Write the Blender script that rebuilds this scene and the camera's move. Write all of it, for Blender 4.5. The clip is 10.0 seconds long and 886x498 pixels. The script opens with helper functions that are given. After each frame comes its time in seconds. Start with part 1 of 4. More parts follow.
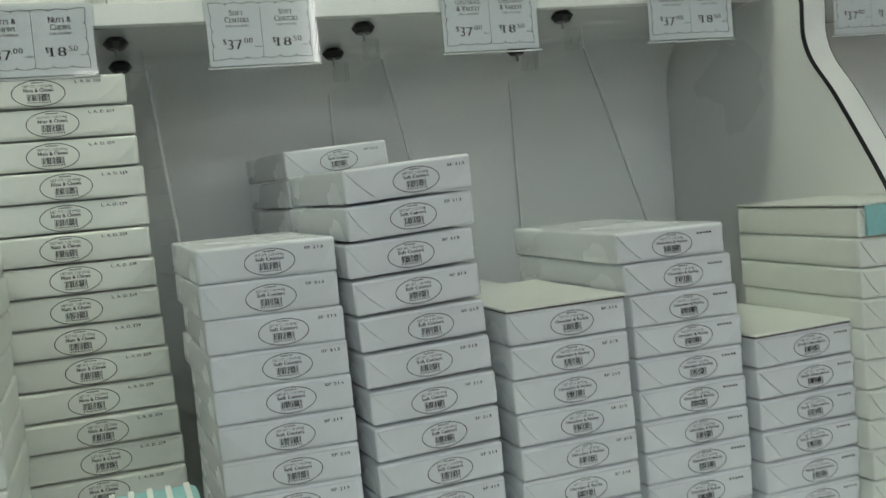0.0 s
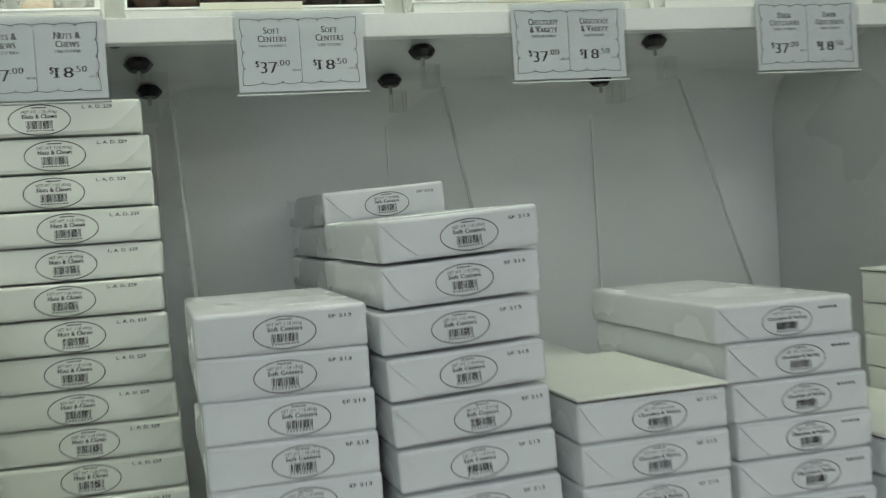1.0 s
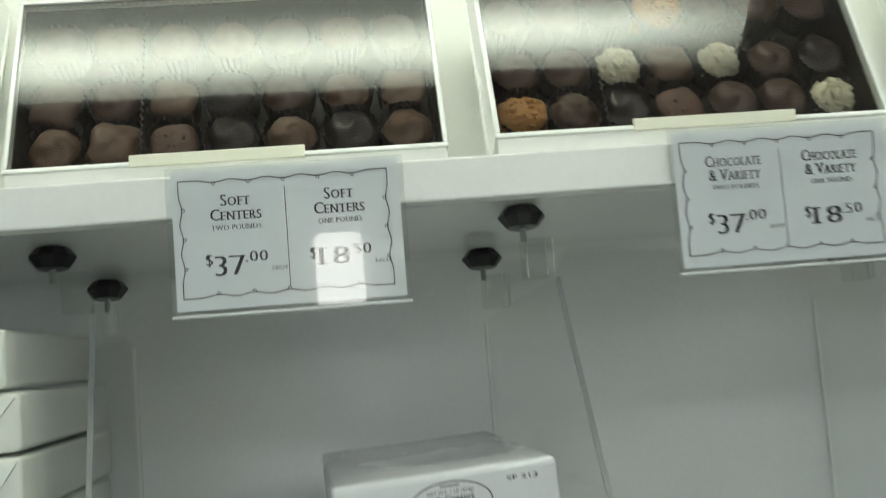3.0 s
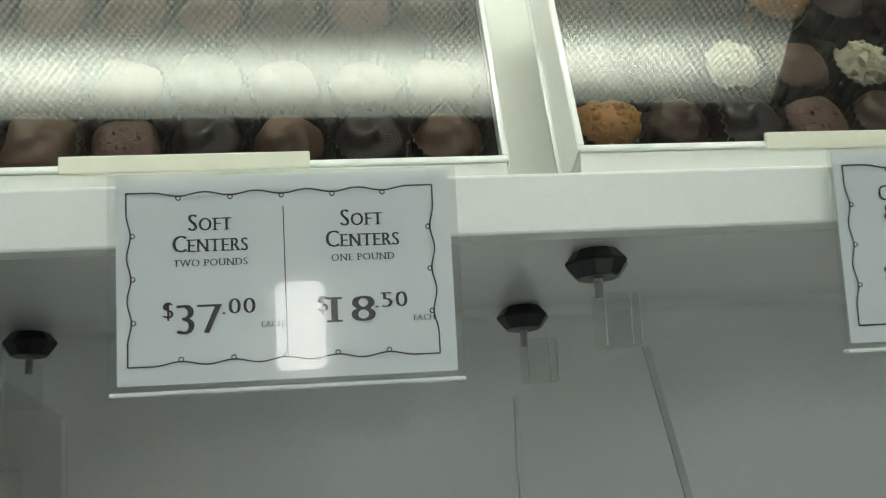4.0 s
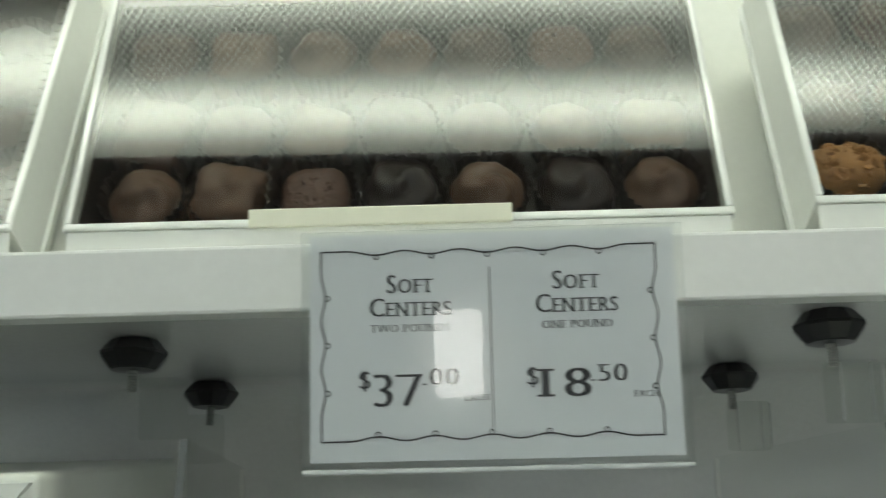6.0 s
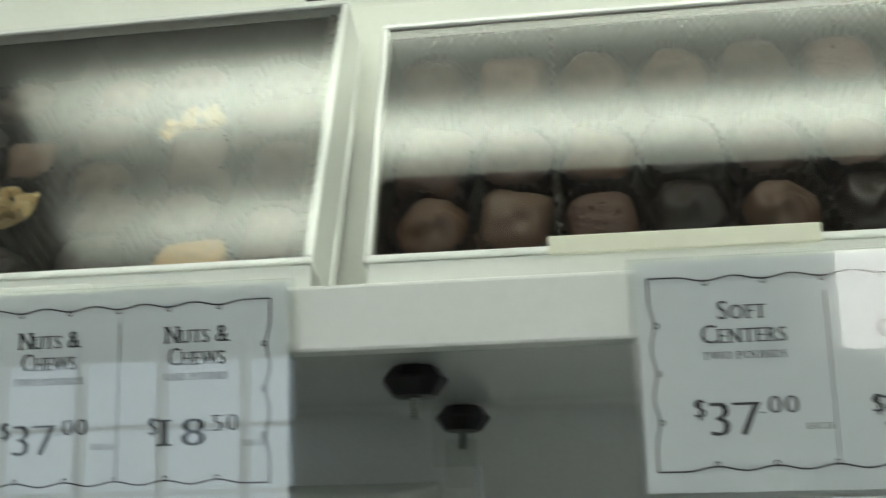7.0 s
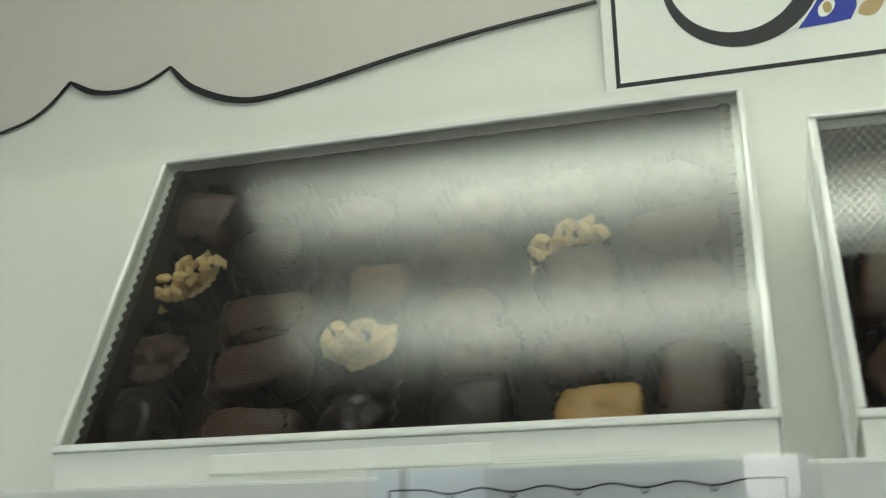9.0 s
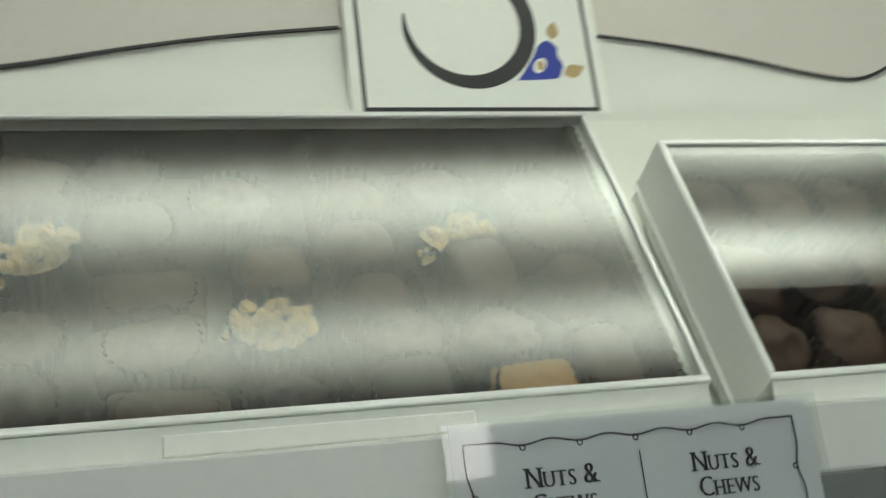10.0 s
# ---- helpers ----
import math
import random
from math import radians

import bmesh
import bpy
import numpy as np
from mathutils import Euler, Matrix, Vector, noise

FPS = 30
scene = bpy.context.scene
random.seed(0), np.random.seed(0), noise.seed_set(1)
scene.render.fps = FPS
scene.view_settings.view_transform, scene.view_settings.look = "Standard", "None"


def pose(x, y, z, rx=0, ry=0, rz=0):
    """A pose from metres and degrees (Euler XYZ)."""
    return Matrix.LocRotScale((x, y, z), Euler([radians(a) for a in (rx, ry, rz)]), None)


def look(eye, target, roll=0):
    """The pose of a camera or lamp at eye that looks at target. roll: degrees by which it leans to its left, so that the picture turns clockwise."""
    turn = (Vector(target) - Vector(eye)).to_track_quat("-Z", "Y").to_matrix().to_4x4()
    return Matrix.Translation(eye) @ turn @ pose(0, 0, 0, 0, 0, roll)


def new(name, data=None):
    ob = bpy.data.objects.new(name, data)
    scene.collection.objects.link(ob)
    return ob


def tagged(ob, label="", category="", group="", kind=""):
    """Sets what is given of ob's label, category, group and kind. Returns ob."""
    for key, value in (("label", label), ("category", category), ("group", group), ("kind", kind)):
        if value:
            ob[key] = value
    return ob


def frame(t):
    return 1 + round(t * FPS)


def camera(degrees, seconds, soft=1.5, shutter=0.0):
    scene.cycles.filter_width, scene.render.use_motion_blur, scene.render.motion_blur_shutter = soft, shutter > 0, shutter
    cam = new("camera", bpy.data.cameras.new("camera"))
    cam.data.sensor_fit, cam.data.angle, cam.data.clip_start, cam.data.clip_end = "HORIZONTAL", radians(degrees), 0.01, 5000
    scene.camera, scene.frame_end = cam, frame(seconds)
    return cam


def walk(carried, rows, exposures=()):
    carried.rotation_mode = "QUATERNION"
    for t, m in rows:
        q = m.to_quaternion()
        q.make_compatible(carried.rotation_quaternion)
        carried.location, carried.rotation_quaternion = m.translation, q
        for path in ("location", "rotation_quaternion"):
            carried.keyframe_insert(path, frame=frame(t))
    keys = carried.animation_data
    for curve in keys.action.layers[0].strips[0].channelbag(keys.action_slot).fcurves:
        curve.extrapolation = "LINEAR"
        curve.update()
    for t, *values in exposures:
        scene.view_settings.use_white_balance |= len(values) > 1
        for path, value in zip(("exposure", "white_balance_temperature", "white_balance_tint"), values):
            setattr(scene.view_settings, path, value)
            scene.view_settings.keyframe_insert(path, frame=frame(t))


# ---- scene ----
import collections

cam = camera(44.9, 10.0, soft=1.2, shutter=0.5)
PATH = [
    (0, (0.03, -1.158, 1.196), (0.629, 0.746, 1.063), -5.1),
    (0.5, (0.072, -1.12, 1.203), (0.578, 0.813, 1.12), -4.5),
    (1, (0.102, -0.99, 1.212), (0.561, 0.955, 1.147), -3.7),
    (1.5, (0.122, -0.847, 1.246), (0.578, 1.099, 1.184), -3.7),
    (2, (0.179, -0.73, 1.267), (0.596, 1.226, 1.305), -3.9),
    (2.5, (0.246, -0.64, 1.288), (0.524, 1.339, 1.379), -4.9),
    (2.7, (0.255, -0.608, 1.294), (0.405, 1.382, 1.428), -4.8),
    (3.8, (0.229, -0.391, 1.324), (0.425, 1.581, 1.594), -3.2),
    (4, (0.226, -0.374, 1.323), (0.454, 1.593, 1.604), -3.1),
    (4.5, (0.238, -0.357, 1.33), (0.404, 1.613, 1.636), -2.1),
    (5, (0.248, -0.343, 1.333), (0.302, 1.634, 1.635), -1.7),
    (5.2, (0.245, -0.337, 1.337), (0.269, 1.638, 1.649), -1.7),
    (6.3, (0.193, -0.338, 1.343), (0.085, 1.628, 1.693), -1.4),
    (6.5, (0.182, -0.338, 1.345), (0.028, 1.623, 1.703), -1.5),
    (7, (0.145, -0.342, 1.348), (-0.139, 1.603, 1.719), -1.6),
    (7.5, (0.119, -0.331, 1.366), (-0.285, 1.589, 1.756), -1.8),
    (8, (0.101, -0.314, 1.405), (-0.404, 1.573, 1.834), -0.3),
    (8.2, (0.092, -0.309, 1.409), (-0.441, 1.566, 1.856), 0.1),
    (8.5, (0.077, -0.301, 1.405), (-0.507, 1.552, 1.88), 0.5),
    (9, (0.03, -0.292, 1.387), (-0.497, 1.567, 1.906), -1.3),
    (9.5, (-0.031, -0.31, 1.371), (-0.267, 1.588, 1.954), -3.7),
    (9.8, (-0.103, -0.297, 1.361), (0.15, 1.595, 1.959), -6.8),
    (10, (-0.156, -0.294, 1.368), (0.391, 1.545, 1.932), -7.0),
]
EXPOSURES = [(0, -0.07), (0.7, -0.02), (1.5, 0.07), (2.5, 0.24), (4, 0.06), (5, -0.03), (6.5, -0.14), (7.5, -0.22), (8.0, -0.33), (8.5, -0.34), (9.0, -0.38), (9.5, -0.33), (10, -0.5)]
walk(cam, [(t, look(eye, target, roll)) for t, eye, target, roll in PATH], EXPOSURES)

# ---- world: a closed shop, lit by a canopy light, added ceiling panels and one daylit window ----
world = bpy.data.worlds.new("world")
world.use_nodes = True
world.node_tree.nodes["Background"].inputs["Color"].default_value = (0.55, 0.65, 0.8, 1)
world.node_tree.nodes["Background"].inputs["Strength"].default_value = 0.3
scene.world = world
TUBE_LIGHT, ROOM_LIGHT, DAY_LIGHT = 10.8, 14.6, 3.0
TUBE_TINT, ROOM_TINT, DAY_TINT = (0.92, 1.0, 0.825), (0.86, 0.96, 0.965), (0.72, 0.86, 1.0)


# ---- materials ----
def nodes_of(name):
    m = bpy.data.materials.new(name)
    m.use_nodes = True
    t = m.node_tree
    return m, t, t.nodes["Principled BSDF"]


def link(t, a, b):
    t.links.new(a, b)


def add(t, kind, **values):
    n = t.nodes.new(kind)
    for k, v in values.items():
        n.inputs[k].default_value = v
    return n


def paint(name, base, rough=0.5, vary=0.06, grain=120.0, stain=6.0, bump=0.1, metal=0.0, coat=0.0, rough_vary=0.1, spread=0.0):
    """A surface with fine grain and broad stains; spread varies it from object to object."""
    m, t, p = nodes_of(name)
    co = t.nodes.new("ShaderNodeTexCoord")
    fine, broad = add(t, "ShaderNodeTexNoise", Scale=grain, Detail=4.0), add(t, "ShaderNodeTexNoise", Scale=stain, Detail=3.0)
    for n in (fine, broad):
        link(t, co.outputs["Object"], n.inputs["Vector"])
    mix = t.nodes.new("ShaderNodeMath")
    mix.operation = "ADD"
    link(t, fine.outputs["Fac"], mix.inputs[0])
    link(t, broad.outputs["Fac"], mix.inputs[1])
    last = mix
    if spread:
        info = t.nodes.new("ShaderNodeObjectInfo")
        extra = t.nodes.new("ShaderNodeMath")
        extra.operation = "MULTIPLY_ADD"
        extra.inputs[1].default_value = spread
        link(t, info.outputs["Random"], extra.inputs[0])
        link(t, mix.outputs[0], extra.inputs[2])
        last = extra
    ramp = t.nodes.new("ShaderNodeMapRange")
    ramp.inputs["From Min"].default_value, ramp.inputs["From Max"].default_value = 0.6, 1.4 + spread
    ramp.inputs["To Min"].default_value, ramp.inputs["To Max"].default_value = 1 - vary, 1 + vary
    link(t, last.outputs[0], ramp.inputs["Value"])
    tint = t.nodes.new("ShaderNodeVectorMath")
    tint.operation = "SCALE"
    tint.inputs[0].default_value = base
    link(t, ramp.outputs[0], tint.inputs["Scale"])
    link(t, tint.outputs[0], p.inputs["Base Color"])
    rr = t.nodes.new("ShaderNodeMapRange")
    rr.inputs["To Min"].default_value, rr.inputs["To Max"].default_value = rough * (1 - rough_vary), rough * (1 + rough_vary)
    link(t, broad.outputs["Fac"], rr.inputs["Value"])
    link(t, rr.outputs[0], p.inputs["Roughness"])
    p.inputs["Metallic"].default_value = metal
    p.inputs["Coat Weight"].default_value = coat
    if bump:
        b = add(t, "ShaderNodeBump", Strength=bump, Distance=0.001)
        link(t, mix.outputs[0], b.inputs["Height"])
        link(t, b.outputs[0], p.inputs["Normal"])
    return m


def clear(name, rough=0.03, gloss=0.04, tint=(0.97, 0.98, 0.97), edge=0.9, ripple=0.06):
    """A clear sheet: it lets light straight through and mirrors more at a glance."""
    m = bpy.data.materials.new(name)
    m.use_nodes = True
    t = m.node_tree
    t.nodes.clear()
    out, mix = t.nodes.new("ShaderNodeOutputMaterial"), t.nodes.new("ShaderNodeMixShader")
    see, shine = t.nodes.new("ShaderNodeBsdfTransparent"), t.nodes.new("ShaderNodeBsdfGlossy")
    see.inputs["Color"].default_value = (*tint, 1)
    shine.inputs["Roughness"].default_value = rough
    face = t.nodes.new("ShaderNodeLayerWeight")
    face.inputs["Blend"].default_value = 0.5
    power = t.nodes.new("ShaderNodeMath")
    power.operation = "POWER"
    power.inputs[1].default_value = 3.0
    link(t, face.outputs["Facing"], power.inputs[0])
    fac = t.nodes.new("ShaderNodeMath")
    fac.operation = "MULTIPLY_ADD"
    fac.inputs[1].default_value, fac.inputs[2].default_value = edge, gloss
    link(t, power.outputs[0], fac.inputs[0])
    link(t, fac.outputs[0], mix.inputs[0])
    link(t, see.outputs[0], mix.inputs[1])
    link(t, shine.outputs[0], mix.inputs[2])
    link(t, mix.outputs[0], out.inputs["Surface"])
    co = t.nodes.new("ShaderNodeTexCoord")
    if ripple:
        n = add(t, "ShaderNodeTexNoise", Scale=9.0, Detail=0.0)
        link(t, co.outputs["Object"], n.inputs["Vector"])
        b = add(t, "ShaderNodeBump", Strength=ripple, Distance=0.002)
        link(t, n.outputs["Fac"], b.inputs["Height"])
        link(t, b.outputs[0], shine.inputs["Normal"])
    return m


def glow(name, tint, strength):
    m = bpy.data.materials.new(name)
    m.use_nodes = True
    t = m.node_tree
    t.nodes.clear()
    out, e = t.nodes.new("ShaderNodeOutputMaterial"), t.nodes.new("ShaderNodeEmission")
    e.inputs["Color"].default_value, e.inputs["Strength"].default_value = (*tint, 1), strength
    link(t, e.outputs[0], out.inputs["Surface"])
    return m


LAMINATE = paint("white_laminate", (0.80, 0.81, 0.78), 0.28, 0.03, 300, 4, 0.03)
UNDERSIDE = paint("shelf_underside_laminate", (0.82, 0.835, 0.82), 0.16, 0.04, 300, 5, 0.0, coat=0.5)
INSIDE = paint("cabinet_lining", (0.80, 0.82, 0.80), 0.38, 0.04, 200, 5, 0.04)
HEADER = paint("beige_header_print", (0.66, 0.62, 0.57), 0.45, 0.03, 200, 5, 0.04)
BACKING = paint("display_backing", (0.78, 0.79, 0.735), 0.4, 0.03, 260, 4, 0.04)
PAPER = paint("glossy_wrap_paper", (0.74, 0.76, 0.77), 0.27, 0.05, 60, 14, 0.25, spread=0.5)
CREAM = paint("cream_wrap_paper", (0.765, 0.785, 0.72), 0.30, 0.05, 60, 14, 0.25, spread=0.5)
CARD = paint("white_card", (0.88, 0.89, 0.84), 0.4, 0.03, 200, 8, 0.06)
SIGN_CARD = paint("sign_paper", (0.79, 0.805, 0.81), 0.6, 0.02, 400, 8, 0.03)
CREAM_PLASTIC = paint("cream_plastic", (0.76, 0.75, 0.62), 0.35, 0.03, 200, 20, 0.03)
INK = paint("black_ink", (0.012, 0.012, 0.014), 0.45, 0.1, 300, 30, 0.0)
SIGN_INK = paint("sign_ink", (0.02, 0.02, 0.024), 0.55, 0.1, 300, 30, 0.0)
BLACK_PLASTIC = paint("black_plastic", (0.010, 0.010, 0.011), 0.28, 0.15, 200, 40, 0.06)
STEEL = paint("screw_steel", (0.45, 0.45, 0.44), 0.35, 0.1, 400, 60, 0.1, metal=1.0)
PARTITION = paint("brown_partition_paper", (0.075, 0.055, 0.042), 0.4, 0.25, 300, 30, 0.2)
CUP = paint("brown_paper_cup", (0.036, 0.022, 0.015), 0.5, 0.25, 300, 30, 0.2, spread=0.3)
MILK = paint("milk_chocolate", (0.095, 0.048, 0.031), 0.38, 0.16, 260, 60, 0.35, spread=0.6)
PALE_MILK = paint("pale_milk_chocolate", (0.165, 0.090, 0.056), 0.4, 0.14, 260, 60, 0.35, spread=0.6)
DARK = paint("dark_chocolate", (0.034, 0.020, 0.016), 0.33, 0.18, 260, 60, 0.3, spread=0.6)
SPRINKLE = paint("chocolate_sprinkles", (0.16, 0.08, 0.055), 0.45, 0.4, 500, 160, 0.9, spread=0.3)
BRITTLE = paint("golden_nut_brittle", (0.84, 0.60, 0.27), 0.32, 0.5, 220, 90, 0.9, spread=0.3)
CARAMEL = paint("caramel", (0.58, 0.33, 0.11), 0.25, 0.2, 200, 60, 0.3, spread=0.3)
COCONUT = paint("white_coconut", (0.78, 0.70, 0.52), 0.6, 0.15, 300, 120, 0.8, spread=0.3)
TOASTED = paint("toasted_coconut", (0.55, 0.27, 0.09), 0.6, 0.35, 300, 120, 0.9, spread=0.3)
BLUE = paint("blue_print", (0.012, 0.035, 0.36), 0.4, 0.05, 200, 20, 0.0)
GOLD = paint("tan_print", (0.50, 0.36, 0.17), 0.4, 0.05, 200, 20, 0.0)
TEAL = paint("teal_print", (0.28, 0.56, 0.55), 0.4, 0.06, 200, 20, 0.05)
WALL = paint("wall_paint", (0.62, 0.61, 0.58), 0.6, 0.04, 150, 2, 0.1)
CEIL = paint("ceiling_paint", (0.72, 0.72, 0.70), 0.8, 0.04, 200, 2, 0.2)
FLOOR = paint("floor_vinyl", (0.36, 0.33, 0.29), 0.35, 0.1, 80, 2, 0.05)
ACRYLIC = clear("clear_acrylic", 0.03, 0.006, (0.99, 0.994, 0.99), edge=0.22)
ACRYLIC_BLOCK = clear("acrylic_block", 0.02, 0.005, (0.95, 0.96, 0.95), edge=0.06)
SIGN_FRONT = clear("sign_acrylic", 0.012, 0.032, (0.97, 0.98, 0.98))
FILM_HAZY = clear("hazy_lid_film", 0.10, 0.036, (0.86, 0.87, 0.86))
FILM_CLEAR = clear("clear_lid_film", 0.006, 0.036, (0.86, 0.87, 0.86), ripple=0.012)
# opaque near-white: paints the light that clear plastic edges catch
RIM = paint("lid_rim_plastic", (0.89, 0.90, 0.87), 0.12, 0.03, 300, 20, 0.0, coat=0.5)


def prismatic(name, tint, strength):
    """A prismatic lens: bright over its two tubes, dim between them, broken up by its small studs."""
    m = glow(name, tint, strength)
    t = m.node_tree
    e = next(n for n in t.nodes if n.type == "EMISSION")
    co, xyz = t.nodes.new("ShaderNodeTexCoord"), t.nodes.new("ShaderNodeSeparateXYZ")
    link(t, co.outputs["Object"], xyz.inputs[0])

    def calc(op, a, b=None, c=None):
        n = t.nodes.new("ShaderNodeMath")
        n.operation = op
        for i, v in enumerate((a, b, c)):
            if v is None:
                continue
            if isinstance(v, (int, float)):
                n.inputs[i].default_value = v
            else:
                link(t, v, n.inputs[i])
        return n.outputs[0]

    def tube(y, wide):
        d = calc("DIVIDE", calc("SUBTRACT", xyz.outputs["Y"], y), wide)
        return calc("EXPONENT", calc("MULTIPLY", calc("MULTIPLY", d, d), -1.0))

    k = 2 * math.pi / STUD
    u = calc("SINE", calc("MULTIPLY", xyz.outputs["X"], k))
    v = calc("SINE", calc("MULTIPLY", xyz.outputs["Y"], k * 0.8))
    studs = calc("MULTIPLY_ADD", calc("MULTIPLY", u, v), 0.72, 1.0)
    light = calc("ADD", calc("ADD", tube(TUBE_Y[0], 0.031), tube(TUBE_Y[1], 0.036)), 0.15)
    along = calc("ABSOLUTE", calc("DIVIDE", calc("SUBTRACT", xyz.outputs["X"], 0.165), 0.575))
    ends = calc("EXPONENT", calc("MULTIPLY", calc("POWER", along, 5.0), -1.0))
    link(t, calc("MULTIPLY", calc("MULTIPLY", calc("MULTIPLY", light, studs), ends), strength), e.inputs["Strength"])
    return m


SHEET_EDGE = paint("acrylic_edge", (0.33, 0.35, 0.34), 0.3, 0.1, 300, 40, 0.0)
BLOCK_HIGHLIGHT = paint("block_edge_highlight", (0.5, 0.52, 0.51), 0.2, 0.15, 300, 40, 0.0)
FOLD = paint("acrylic_fold", (0.62, 0.64, 0.64), 0.15, 0.1, 300, 40, 0.0)
TUBE_Y, STUD, LENS_Z = (-0.250, -0.106), 0.0084, 2.10
TUBE = prismatic("prismatic_lens", TUBE_TINT, TUBE_LIGHT)
PANEL = glow("fill_panel_diffuser", ROOM_TINT, ROOM_LIGHT)
DAY = glow("daylight_outside", DAY_TINT, DAY_LIGHT)
LAMP = glow("glint_source_glass", (1.0, 0.98, 0.92), 9.0)


# ---- mesh tools ----
def part(name, bm, material, parent=None, label="", smooth=None):
    me = bpy.data.meshes.new(name)
    bm.to_mesh(me)
    bm.free()
    me.materials.append(material)
    if smooth is not None:
        me.shade_smooth() if smooth >= 180 else me.set_sharp_from_angle(angle=radians(smooth))
    ob = new(name, me)
    ob.parent = parent
    if label:
        tagged(ob, label)
    return ob


def shared(name, mesh, parent, m=None):
    ob = new(name, mesh)
    ob.parent = parent
    if m is not None:
        ob.matrix_basis = m
    return ob


def thing(name, m, label, category, group="", kind=""):
    ob = new(name)
    ob.matrix_basis = m
    ob.empty_display_size = 0.02
    return tagged(ob, label, category, group, kind)


def box(x0, x1, y0, y1, z0, z1, bevel=0.0, bm=None, segments=2):
    own = bmesh.new()
    r = bmesh.ops.create_cube(own, size=1.0)
    for v in r["verts"]:
        v.co = Vector((x0 + (v.co.x + 0.5) * (x1 - x0), y0 + (v.co.y + 0.5) * (y1 - y0), z0 + (v.co.z + 0.5) * (z1 - z0)))
    if bevel:
        bmesh.ops.bevel(own, geom=own.edges[:], offset=bevel, segments=segments, profile=0.5, affect="EDGES")
    return joined(bm, own)


def joined(bm, own):
    if bm is None:
        return own
    me = bpy.data.meshes.new("scratch")
    own.to_mesh(me)
    own.free()
    bm.from_mesh(me)
    bpy.data.meshes.remove(me)
    return bm


def prism(outline, axis, a, b, bm=None, bevel=0.0):
    """An outline of (u, v) pulled along an axis from a to b: x: (y, z); y: (x, z); z: (x, y)."""
    own = bmesh.new()
    place = {"x": lambda u, v, w: (w, u, v), "y": lambda u, v, w: (u, w, v), "z": lambda u, v, w: (u, v, w)}[axis]
    low = [own.verts.new(place(u, v, a)) for u, v in outline]
    high = [own.verts.new(place(u, v, b)) for u, v in outline]
    own.faces.new(low), own.faces.new(high)
    for i in range(len(outline)):
        j = (i + 1) % len(outline)
        own.faces.new((low[i], low[j], high[j], high[i]))
    bmesh.ops.recalc_face_normals(own, faces=own.faces[:])
    if bevel:
        bmesh.ops.bevel(own, geom=own.edges[:], offset=bevel, segments=2, profile=0.5, affect="EDGES")
    return joined(bm, own)


def ribbon(points, widths, y0, y1, bm=None):
    """A band of changing width along points (x, z), between depths y0 (front) and y1."""
    own = bmesh.new()
    rows = []
    for i, (x, z) in enumerate(points):
        a, b = points[max(i - 1, 0)], points[min(i + 1, len(points) - 1)]
        d = Vector((b[0] - a[0], b[1] - a[1])).normalized()
        w = widths[i] / 2
        u, v = (x - d.y * w, z + d.x * w), (x + d.y * w, z - d.x * w)
        rows.append([own.verts.new((u[0], y0, u[1])), own.verts.new((v[0], y0, v[1])), own.verts.new((v[0], y1, v[1])), own.verts.new((u[0], y1, u[1]))])
    for r, s in zip(rows, rows[1:]):
        for i in range(4):
            own.faces.new((r[i], r[(i + 1) % 4], s[(i + 1) % 4], s[i]))
    own.faces.new(rows[0]), own.faces.new(rows[-1])
    bmesh.ops.recalc_face_normals(own, faces=own.faces[:])
    return joined(bm, own)


def smooth_line(keys, steps=8):
    """Points of a smooth curve through the keys."""
    out = []
    for i in range(len(keys) - 1):
        p0, p1, p2, p3 = keys[max(i - 1, 0)], keys[i], keys[i + 1], keys[min(i + 2, len(keys) - 1)]
        for s in range(steps):
            t = s / steps
            out.append(tuple(0.5 * (2 * b + (c - a) * t + (2 * a - 5 * b + 4 * c - d) * t * t + (3 * b - a - 3 * c + d) * t ** 3)
                             for a, b, c, d in zip(p0, p1, p2, p3)))
    return out + [tuple(keys[-1])]


def lathe(profile, sides, bm=None):
    own = bmesh.new()
    rings = [[own.verts.new((r * math.cos(2 * math.pi * i / sides), r * math.sin(2 * math.pi * i / sides), z)) for i in range(sides)] for r, z in profile]
    for a, b in zip(rings, rings[1:]):
        for i in range(sides):
            own.faces.new((a[i], a[(i + 1) % sides], b[(i + 1) % sides], b[i]))
    own.faces.new(rings[0][::-1]), own.faces.new(rings[-1])
    bmesh.ops.recalc_face_normals(own, faces=own.faces[:])
    return joined(bm, own)


def serifs(me, size):
    """Thin feet on the ends of a glyph's stems."""
    seen = collections.Counter(k for f in me.polygons for k in f.edge_keys)
    tops = [v.co.y for v in me.vertices]
    high = max(tops)
    out = []
    for (i, j), count in seen.items():
        p, q = me.vertices[i].co, me.vertices[j].co
        x0, x1 = min(p.x, q.x), max(p.x, q.x)
        if count > 1 or abs(p.y - q.y) > 0.004 * size or not 0.02 * size < x1 - x0 < 0.5 * size:
            continue
        side = 1 if abs(p.y) < 0.03 * size else -1 if abs(p.y - high) < 0.03 * size else 0
        if side:
            long = x1 - x0 > 0.2 * size
            out.append((x0 - 0.085 * size, x1 + (0.0 if long else 0.085 * size), p.y, p.y + side * 0.05 * size))
    return out


